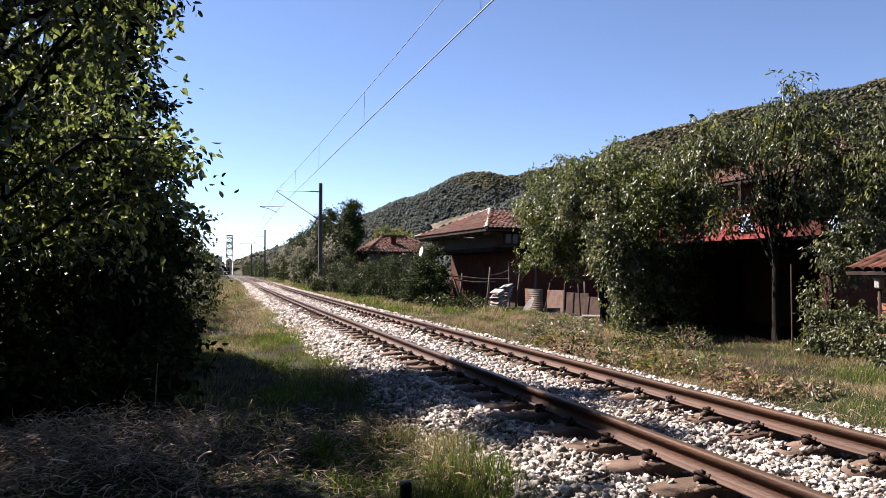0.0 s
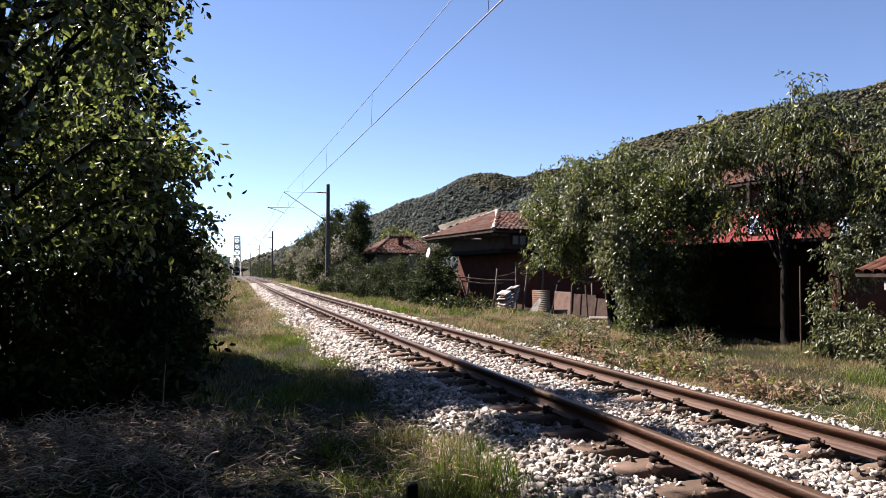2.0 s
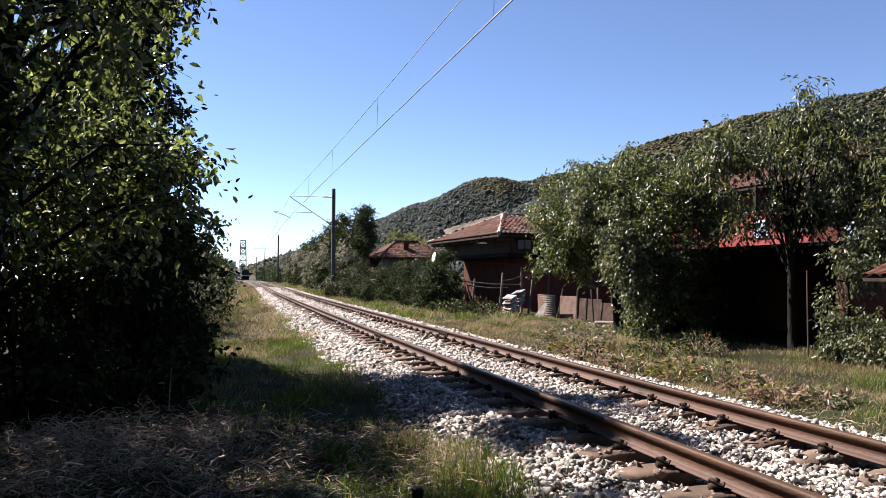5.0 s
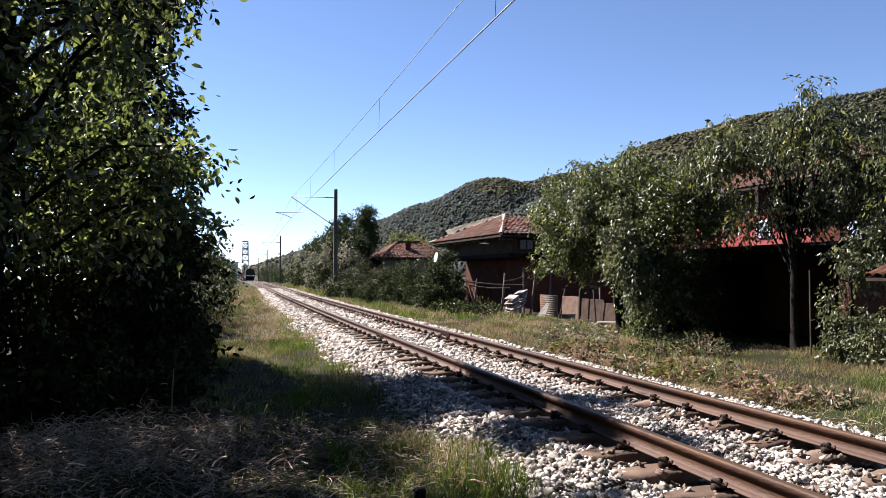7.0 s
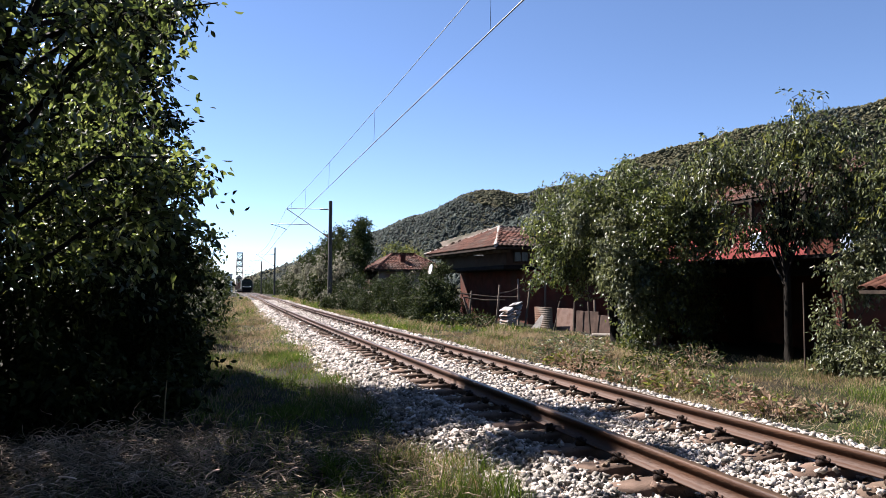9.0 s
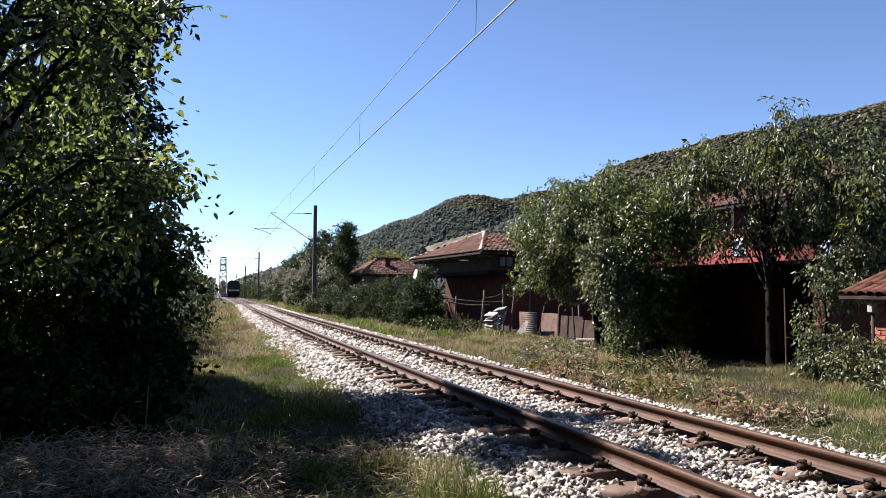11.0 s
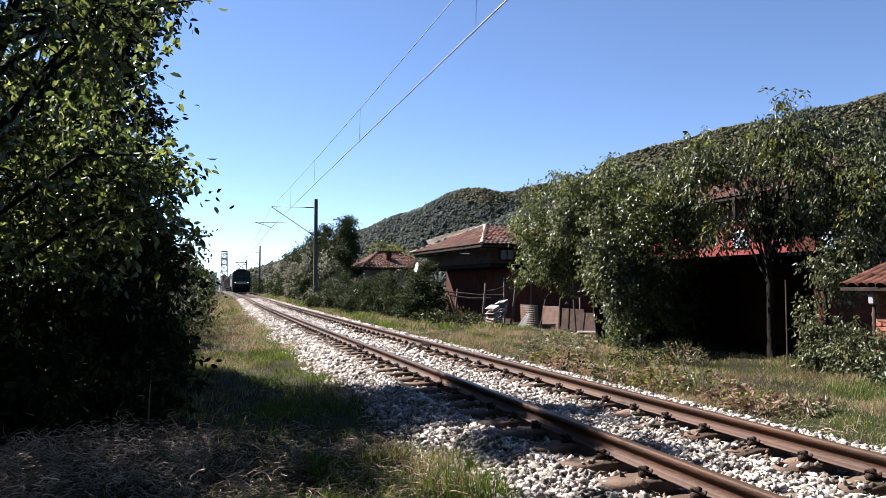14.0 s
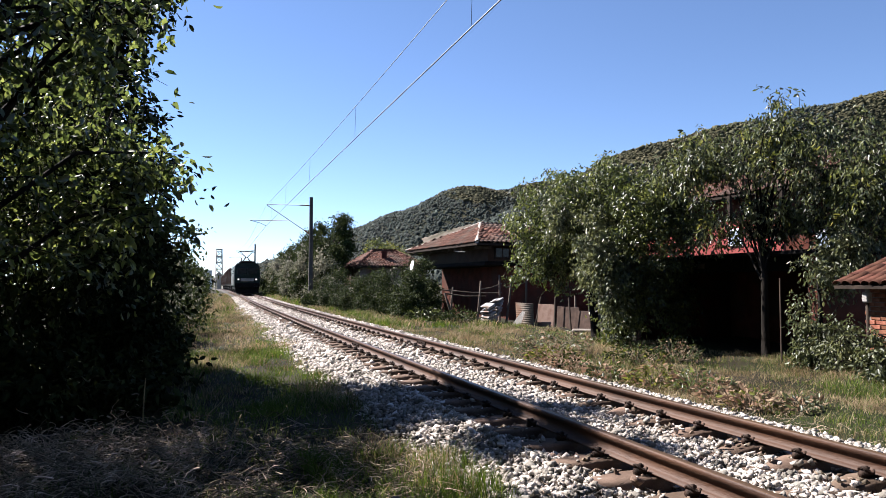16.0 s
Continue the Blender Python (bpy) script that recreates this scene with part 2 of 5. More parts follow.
def tube_arrays(paths, sides=6):
    """Tubes along lists of (point, radius), as arrays."""
    VV, FF, base = [], [], 0
    ang = np.arange(sides) * 2 * np.pi / sides
    for path in paths:
        P = np.array([p for p, _ in path], float)
        R = np.array([r for _, r in path], float)
        T = np.gradient(P, axis=0)
        T /= np.linalg.norm(T, axis=1)[:, None] + 1e-9
        ref = np.where(np.abs(T[:, 2:3]) > 0.9, np.array([[1.0, 0, 0]]), np.array([[0, 0, 1.0]]))
        A = np.cross(T, ref)
        A /= np.linalg.norm(A, axis=1)[:, None] + 1e-9
        B = np.cross(T, A)
        ring = P[:, None] + R[:, None, None] * (A[:, None] * np.cos(ang)[None, :, None] + B[:, None] * np.sin(ang)[None, :, None])
        n = len(P)
        VV.append(ring.reshape(-1, 3))
        i, j = np.meshgrid(np.arange(n - 1), np.arange(sides), indexing="ij")
        a, b = i * sides + j, i * sides + (j + 1) % sides
        FF.append(np.stack([a, b, b + sides, a + sides], -1).reshape(-1, 4) + base)
        for end in (0, n - 1):
            k = base + end * sides + np.arange(sides)
            for q in range(1, sides - 2, 2):
                FF.append(np.array([[k[0], k[q], k[q + 1], k[q + 2]]]))
        base += n * sides
    return np.concatenate(VV), np.concatenate(FF)


def tube(name, paths, material, parent=None, sides=6, label=""):
    V, F = tube_arrays(paths, sides)
    return part(name, fill(name, V, F, material, True), parent=parent, label=label)


def unit(n, rng):
    v = rng.normal(size=(n, 3))
    return v / np.linalg.norm(v, axis=1)[:, None]


def leaves(C, D, size, rng, width=0.5, fold=0.25, full=True):
    """Leaves at C that point along D: six-sided and folded along the middle if full, else plain folded diamonds."""
    n = len(C)
    D = D / (np.linalg.norm(D, axis=1)[:, None] + 1e-9)
    S = np.cross(D, unit(n, rng))
    S /= np.linalg.norm(S, axis=1)[:, None] + 1e-9
    N = np.cross(D, S)
    L = (size * rng.uniform(0.6, 1.3, n))[:, None]
    W = L * width
    up = fold * W * 0.5
    if full:
        v = np.stack([C, C + D * L * .3 + S * W * .46 + N * up, C + D * L * .68 + S * W * .38 + N * up, C + D * L - N * up,
                      C + D * L * .68 - S * W * .38 + N * up, C + D * L * .3 - S * W * .46 + N * up], 1).reshape(-1, 3)
        k = np.arange(n)[:, None] * 6
        F = np.concatenate([k + np.array([[0, 1, 2, 3]]), k + np.array([[0, 3, 4, 5]])])
    else:
        v = np.stack([C, C + D * L * .45 + S * W * .5 + N * up, C + D * L, C + D * L * .45 - S * W * .5 + N * up], 1).reshape(-1, 3)
        k = np.arange(n)[:, None] * 4
        F = np.concatenate([k + np.array([[0, 1, 2]]), k + np.array([[0, 2, 3]])])
    return v, F


# ---- the line of the track ----
def lat(s):
    s = np.asarray(s, float)
    k, L = 1.0134e-4, 110.0
    d = np.minimum(s, 420) - L
    return 3.9675 + 0.4 * np.exp(-((s - 85) / 26) ** 2) + np.where(s < L, k * np.maximum(s, -60) ** 2, k * L * L + 2 * k * L * d - 0.6 * k * d * d)


def fall(s):
    """The line falls gently beyond 140 m."""
    return -0.0065 * np.maximum(np.asarray(s, float) - 140, 0)


def heading(s):
    return math.degrees(math.atan2(float(lat(s + 0.5) - lat(s - 0.5)), 1.0))


def ground_z(x, y):
    u = np.asarray(x, float) - lat(y)
    z = np.interp(u, [-60, -9, -4.2, -2.6, -1.9, 1.6, 2.5, 4.5, 7, 12, 60], [-1.2, -0.55, -0.42, -0.45, -0.40, -0.36, -0.36, -0.40, -0.36, -0.34, -0.3])
    bump = 0.05 * np.sin(x * 1.7 + 0.6 * y) * np.sin(y * 1.1 - 0.4 * x) + 0.03 * np.sin(x * 3.9 - y * 2.3)
    return z + bump * np.clip((np.abs(u) - 1.9) / 1.5, 0, 1) + fall(y)


# ---- ground, hills ----
def make_ground():
    xs = np.unique(np.round(np.concatenate([np.linspace(-4500, -60, 14), np.linspace(-60, -8, 14), np.linspace(-8, 18, 90), np.linspace(18, 70, 14), np.linspace(70, 4500, 14)]), 3))
    ys = np.unique(np.round(np.concatenate([np.linspace(-4500, -40, 8), np.linspace(-40, 0, 20), np.linspace(0, 60, 150), np.linspace(60, 430, 60), np.linspace(430, 4600, 14)]), 3))
    X, Y = np.meshgrid(xs, ys, indexing="ij")
    Z = ground_z(X, Y)
    ny = len(ys)
    i, j = np.meshgrid(np.arange(len(xs) - 1), np.arange(ny - 1), indexing="ij")
    a = i * ny + j
    F = np.stack([a, a + ny, a + ny + 1, a + 1], -1).reshape(-1, 4)
    tagged(part("ground", fill("ground", np.stack([X, Y, Z], -1).reshape(-1, 3), F, M["ground"], True)), kind="structure")


RIDGES = [  # crest lines of the hills, in metres, and how wide their flanks and ends are
    ([(19, 1050, -4.1), (127, 1013, 43.5), (184, 994, 66.3), (240, 975, 89.6), (275, 963, 102.2), (310, 951, 121.5), (336, 942, 134.0), (353, 936, 141.0), (374, 929, 141.8), (394, 922, 133.8), (407, 918, 129.7), (449, 905, 119.8)], 190, 28),
    ([(483, 1153, 152), (507, 1144, 163.3), (523, 1139, 167.9), (545, 1132, 173.9), (588, 1117, 184.1), (645, 1098, 187.8)], 150, 150),
    ([(330, 693, 70), (365, 681, 90), (423, 662, 124), (470, 646, 150), (541, 623, 173.1), (622, 596, 191.5), (716, 565, 209.5), (890, 508, 215)], 165, 165)]


def hill_z(x, y):
    """Height of the hills: each crest falls off to both sides of its line."""
    z = -9.0 + 0 * x
    for crest, spread, end in RIDGES:
        for (x0, y0, z0), (x1, y1, z1) in zip(crest[:-1], crest[1:]):
            dx, dy = x1 - x0, y1 - y0
            u = ((x - x0) * dx + (y - y0) * dy) / (dx * dx + dy * dy)
            t = np.clip(u, 0, 1)
            along2 = (u - t) ** 2 * (dx * dx + dy * dy)
            across2 = (x - x0 - u * dx) ** 2 + (y - y0 - u * dy) ** 2
            z = np.maximum(z, (z0 + t * (z1 - z0) + 9) * np.exp(-across2 / spread ** 2 - along2 / end ** 2) - 9)
    return z + 2.0 * np.sin(x * .03 + y * .021) + 1.5 * np.sin(x * .07 - y * .05)


def tufts(P, R, rng, tall=1.0):
    """Small eight-sided crowns for far woods."""
    octa = np.array([(1, 0, 0), (0, 1, 0), (-1, 0, 0), (0, -1, 0), (0, 0, 1), (0, 0, -1.0)])
    tri = np.array([(0, 1, 4), (1, 2, 4), (2, 3, 4), (3, 0, 4), (1, 0, 5), (2, 1, 5), (3, 2, 5), (0, 3, 5)])
    V = octa[None] * rng.uniform(0.6, 1.3, (len(P), 6, 1)) * np.array([1, 1, tall]) * R[:, None, None] + rng.normal(0, .25, (len(P), 6, 3)) * R[:, None, None]
    return (V + P[:, None]).reshape(-1, 3), (tri[None] + 6 * np.arange(len(P))[:, None, None]).reshape(-1, 3)


def make_hills():
    rng = np.random.default_rng(3)
    xs, ys = np.linspace(-250, 1300, 120), np.linspace(330, 1350, 80)
    X, Y = np.meshgrid(xs, ys, indexing="ij")
    a = (np.arange(119)[:, None] * 80 + np.arange(79)[None]).reshape(-1)
    F = np.stack([a, a + 80, a + 81, a + 1], -1)
    hill = part("hillside", fill("hillside", np.stack([X, Y, hill_z(X, Y)], -1).reshape(-1, 3), F, M["hill_floor"], True))
    tagged(hill, kind="structure")
    n = 230000
    x, y = rng.uniform(-100, 900, n), rng.uniform(380, 1230, n)
    z = hill_z(x, y)
    d = .31 * x + .95 * y
    ok = (z > 0) & ((d < 800) | ((x < 500) & (d < 1030)) | ((d > 1120) & (d < 1275) & (x > 430)))
    x, y, z = x[ok], y[ok], z[ok]
    dark = (np.sin(x * .011 + y * .013) + np.sin(y * .02 - x * .017) + rng.normal(0, .45, len(x))) > np.where(x < 420, np.where(z > 112 + 10 * np.sin(x * .05), .75, -.9), 1.75)
    for name, sel, m, tall, label in (("deciduous_wood", ~dark, "hill_tree", .6, "olive and yellowing broadleaf wood on a hillside"),
                                      ("pine_wood", dark, "hill_conifer", 1.2, "dark green pine wood on a hillside")):
        R = .7 + 2.6 * rng.random(sel.sum()) ** 2.2 * (.8 if tall > 1 else 1)
        R *= np.where(rng.random(sel.sum()) < .05, 1.7, 1)
        V, F = tufts(np.stack([x[sel], y[sel], z[sel]], -1), R, rng, tall)
        tagged(part(name, fill(name, V, F, M[m], True)), label, "woodland", kind="stuff")


def make_bank():
    """A bare earth bank on the lower slope behind the houses."""
    n, m = 30, 16
    i, j = np.meshgrid(np.linspace(-1, 1, n), np.linspace(-1, 1, m), indexing="ij")
    H = 3.0 * np.clip(1 - i ** 2, 0, 1) ** .5 * np.clip(1 - j ** 2, 0, 1) + .9 * np.sin(i * 13 + 1) * np.sin(j * 9) + .5 * np.sin(i * 29)
    V = np.stack([84.5 + 9 * i + 5 * j, 238 + 18 * j - 3 * i, 19.2 + H * .3 + 2.8 * i + 2.2 * j], -1).reshape(-1, 3)
    a = (np.arange(n - 1)[:, None] * m + np.arange(m - 1)[None]).reshape(-1)
    tagged(part("bare_bank", fill("bare_bank", V, np.stack([a, a + m, a + m + 1, a + 1], -1), M["hill_scar"], True)), kind="structure")


make_ground()
make_hills()
make_bank()


# ---- track ----
def strip(name, section, s0, s1, step, material, closed=True, smooth=False):
    """A cross-section of (u, z) swept along the line of the track."""
    S = np.arange(s0, s1 + 1e-6, step)
    sec = np.array(section, float)
    m = len(sec)
    h = np.arctan2(lat(S + .5) - lat(S - .5), 1.0)
    V = np.stack([lat(S)[:, None] + sec[None, :, 0] * np.cos(h)[:, None], S[:, None] - sec[None, :, 0] * np.sin(h)[:, None], fall(S)[:, None] + sec[None, :, 1]], -1).reshape(-1, 3)
    i, j = np.meshgrid(np.arange(len(S) - 1), np.arange(m if closed else m - 1), indexing="ij")
    a, b = i * m + j, i * m + (j + 1) % m
    return fill(name, V, np.stack([a, b, b + m, a + m], -1).reshape(-1, 4), material, smooth)


RAIL = [(-.036, -.012), (-.030, -.002), (-.018, .000), (.018, .000), (.030, -.002), (.036, -.012), (.036, -.042), (.009, -.056), (.009, -.128), (.030, -.138), (.068, -.148), (.068, -.159),
        (-.068, -.159), (-.068, -.148), (-.030, -.138), (-.009, -.128), (-.009, -.056), (-.036, -.042)]


def make_track():
    bed = strip("ballast_bed", [(-2.25, -.62), (-1.75, -.35), (-1.35, -.25), (-1.08, -.27), (1.7, -.246), (1.95, -.31), (2.2, -.62)], -40, 420, 1.0, M["ballast"], False, True)
    tagged(part("ballast_bed", bed), kind="structure")
    for side in (-1, 1):
        me = strip("rail", [(u + side * 0.7535, z) for u, z in RAIL], -40, 420, 1.0, M["rust"])
        me.materials.append(M["railtop"])
        top = np.zeros(len(me.polygons), dtype=np.int32)
        for k in range(0, len(top) // len(RAIL)):
            top[k * len(RAIL) + 1:k * len(RAIL) + 4] = 1
        me.polygons.foreach_set("material_index", top)
        rail = tagged(part("rail", me), "rust-brown steel rail with a worn head, clipped to sleepers", "rail", "running rails")
        for s_joint in (-8.0, 15.2, 38.4, 61.6, 84.8):
            x = float(lat(s_joint)) + side * .7535
            plate = part("fishplate", box_bm([(-.028, -.010, -.33, .33, -.135, -.05), (.010, .028, -.33, .33, -.135, -.05)], .006), M["clip"], rail, m=pose(x, s_joint, 0, 0, 0, -heading(s_joint)))
            for k in range(4):
                tube("bolt", [[((-.05, -.24 + .16 * k, -.092), .016), ((.05, -.24 + .16 * k, -.092), .016)]], M["clip"], plate)


def make_sleepers():
    # concrete body: broad seats under the rails, a lower waist, sloping ends
    prof = [(-1.28, .10, .075), (-1.24, .145, .095), (-.95, .15, .118), (-.58, .15, .112), (-.38, .12, .065), (0, .11, .055), (.38, .12, .065), (.58, .15, .112), (.95, .15, .118), (1.24, .145, .095), (1.28, .10, .075)]
    V = []
    for x, w, top in prof:
        V += [(x, -w, -.10), (x, -w * .86, top - .02), (x, -w * .78, top), (x, w * .78, top), (x, w * .86, top - .02), (x, w, -.10)]
    F = [(i * 6 + j, i * 6 + (j + 1) % 6, (i + 1) * 6 + (j + 1) % 6, (i + 1) * 6 + j) for i in range(len(prof) - 1) for j in range(6)]
    F += [(0, 1, 4, 5), (1, 2, 3, 4), (60, 65, 64, 61), (61, 64, 63, 62)]
    body = fill("sleeper", np.array(V) + np.array([0, 0, -.286]), F, M["sleeper"])
    # clip: a base plate, a bent spring wire and a bolt
    loop = [((0.03 * math.cos(a) * 1.4, 0.055 * math.sin(a), .03 + .02 * math.cos(2 * a)), .009) for a in np.linspace(-2.4, 2.4, 9)]
    Vt, Ft = tube_arrays([loop, [((.0, 0, -.02), .012), ((0, 0, .055), .012)], [((0, 0, .03), .024), ((0, 0, .048), .024)], [((-.03, 0, -.005), .03), ((.05, 0, -.005), .03)]], 6)
    clip = fill("rail_clip", Vt, Ft, M["clip"], True)
    first = tagged(part("sleeper", body), "weathered brown-grey concrete railway sleeper bedded in ballast", "sleeper", "track sleepers")
    for side in (-1, 1):
        for d in (-.115, .115):
            part("rail_clip", clip, parent=first, label="dark rusted spring clip", m=pose(side * .7535 + d, 0, -.145, 0, 0, 180 if d < 0 else 0))
    rng = random.Random(5)
    s = 11.09 - 0.6 * 33
    first.matrix_basis = pose(float(lat(s)), s, 0, 0, 0, -heading(s))
    for k in range(1, 215):
        s += 0.6
        m = pose(float(lat(s)), s + rng.uniform(-.02, .02), rng.uniform(-.006, .004), 0, 0, -heading(s) + rng.uniform(-.8, .8))
        if k < 105:
            copy_thing(first, m)
        else:
            o = new("sleeper", body)
            tagged(o, first["label"], "sleeper", "track sleepers")
            o.matrix_world = m


def make_stones():
    rng = np.random.default_rng(11)
    P, R = [], []
    for s0, s1, dens, r in ((-9, 2.4, 170, .045), (2.4, 8, 1050, .0225), (8, 12, 660, .028), (12, 20, 330, .036), (20, 38, 165, .041), (38, 80, 70, .052)):
        n = int((s1 - s0) * 4.65 * dens)
        u, s = rng.uniform(-2.25, 2.2, n), rng.uniform(s0, s1, n)
        z = np.interp(u, [-2.25, -1.75, -1.3, -1.08, -.6, -.3, 1.7, 1.95, 2.2], [-.50, -.33, -.215, -.25, -.265, -.24, -.238, -.29, -.42]) + rng.normal(0, .012, n)
        keep = (u < 1.8) | (rng.random(n) < .5)
        on_sleeper = (np.abs((s - 11.09 + .3) % 0.6 - .3) < .12) & (u > -1.1) & (u < 1.2) & (np.abs(u) > .36)
        keep &= ~on_sleeper | (rng.random(n) < np.where(u > 1.0, .5, .1))
        z = np.where(on_sleeper, np.maximum(z, -.175), z)
        keep &= (np.abs(np.abs(u) - .7535) > .085)
        keep &= (u > -1.85) | (rng.random(n) < .55)
        P.append(np.stack([lat(s) + u, s, z], -1)[keep])
        R.append((r * rng.uniform(.55, 1.25, n))[keep])
    P, R = np.concatenate(P), np.concatenate(R)
    box = np.array([(x, y, z) for z in (-1, 1) for x, y in ((-1, -1), (1, -1), (1, 1), (-1, 1))], float)
    quad = np.array([(0, 3, 2, 1), (4, 5, 6, 7), (0, 1, 5, 4), (1, 2, 6, 5), (2, 3, 7, 6), (3, 0, 4, 7)])
    V = (box[None] + rng.uniform(-.85, .4, (len(P), 8, 3)) * box[None]) * rng.uniform(.4, 1.5, (len(P), 1, 3))
    F = (quad[None] + 8 * np.arange(len(P))[:, None, None]).reshape(-1, 4)
    q = rng.normal(size=(len(P), 4))
    q /= np.linalg.norm(q, axis=1)[:, None]
    w, x, y, z = q.T
    Rm = np.stack([1 - 2 * (y * y + z * z), 2 * (x * y - z * w), 2 * (x * z + y * w), 2 * (x * y + z * w), 1 - 2 * (x * x + z * z), 2 * (y * z - x * w),
                   2 * (x * z - y * w), 2 * (y * z + x * w), 1 - 2 * (x * x + y * y)], -1).reshape(-1, 3, 3)
    V = np.einsum("nij,nkj->nki", Rm, V) * R[:, None, None] * np.array([1, 1, .8]) + P[:, None]
    u = P[:, 0] - lat(P[:, 1])
    near = np.minimum(np.abs(u + .93), np.abs(u - .6) * 1.6)
    stained = rng.random(len(P)) < .75 * np.exp(-(near / .17) ** 2)
    tagged(part("stained_stones", fill("stained_stones", V[stained].reshape(-1, 3), (quad[None] + 8 * np.arange(stained.sum())[:, None, None]).reshape(-1, 4), M["stained_stone"])), "rust-stained brown ballast stones along the rails", "ballast", kind="stuff")
    V, F = V[~stained], (quad[None] + 8 * np.arange((~stained).sum())[:, None, None]).reshape(-1, 4)
    tagged(part("ballast_stones", fill("ballast_stones", V.reshape(-1, 3), F, M["stone"])), "pale grey crushed-stone ballast between and beside the rails", "ballast", kind="stuff")


make_track()
make_sleepers()
make_stones()


# ---- overhead line ----
MASTS = [-20.0, 49.7, 121.6, 182.5, 248.0, 334.0]
WIRE_Z, ROPE_Z = 5.2, 6.35


def make_mast(s):
    x, z0 = float(lat(s)) + 3.0, float(fall(s))
    top = 7.35 if s < 60 else 7.9
    m = empty("catenary_mast", pose(x, s, z0))
    bm = bmesh.new()
    w0, w1 = .15, .11
    lo = [bm.verts.new((a * w0, b * w0, -.9)) for a, b in ((-1, -1), (1, -1), (1, 1), (-1, 1))]
    hi = [bm.verts.new((a * w1, b * w1, top)) for a, b in ((-1, -1), (1, -1), (1, 1), (-1, 1))]
    bm.faces.new(lo[::-1]), bm.faces.new(hi)
    for i in range(4):
        bm.faces.new((lo[i], lo[(i + 1) % 4], hi[(i + 1) % 4], hi[i]))
    bmesh.ops.bevel(bm, geom=bm.edges[:], offset=.02, segments=1, affect="EDGES")
    part("pole", bm, M["mast"], m)
    off = -3.0
    tube("top_tie", [[((-.12, 0, 6.75), .022), ((off - .08, 0, 6.72), .022)]], M["steel"], m)
    tube("insulator", [[((-.15, 0, 6.75), .045), ((-.75, 0, 6.745), .045)]], M["porcelain"], m, 8)
    tube("bracket_tube", [[((-.13, 0, 4.75), .03), ((off - .05, 0, 6.68), .03)]], M["steel"], m)
    tube("registration_tube", [[((-1.55, 0, 5.62), .026), ((off - 1.15, 0, 5.60), .026)]], M["steel"], m)
    tube("steady_arm", [[((off - 1.15, 0, 5.58), .02), ((off - .5, 0, 5.42), .02), ((off, 0, WIRE_Z), .02)]], M["steel"], m)
    tube("foot_insulator", [[((-.14, 0, 4.75), .05), ((-.5, 0, 5.0), .05)]], M["porcelain"], m, 8)
    return tagged(m, "grey square concrete catenary mast with steel bracket beside the track", "catenary mast", "line of masts")


def make_wires():
    spans = list(zip(MASTS[:-1], MASTS[1:]))
    for name, z_end, sag, r, label in (("contact_wire", WIRE_Z, .02, .012, "taut copper contact wire above the track"),
                                       ("catenary_rope", ROPE_Z + .33, .6, .008, "sagging carrier rope of the overhead line")):
        path = []
        for a, b in spans:
            for k in range(0 if a < 0 else 1, 21 if b < 60 else 11):
                t = k / (20 if b < 60 else 10)
                s = a + (b - a) * t
                path.append(((float(lat(s)) + (-.1 if name == "contact_wire" else -.08), s, z_end + float(fall(s)) - sag * 4 * t * (1 - t)), r * (1 if s < 60 else 1.5)))
        w = tube(name, [path], M["wire"], None, 5)
        tagged(w, label, "overhead wire")
        if name == "catenary_rope":
            a, b = spans[0]
            for k in range(-3, 5):
                s = 9.9 + 8.8 * k
                t = (s - a) / (b - a)
                x = float(lat(s))
                tube("dropper", [[((x - .08, s, ROPE_Z + .33 - .6 * 4 * t * (1 - t)), .004), ((x - .1, s, WIRE_Z), .004)]], M["wire"], w, 4)


for s_mast in MASTS:
    make_mast(s_mast)
make_wires()


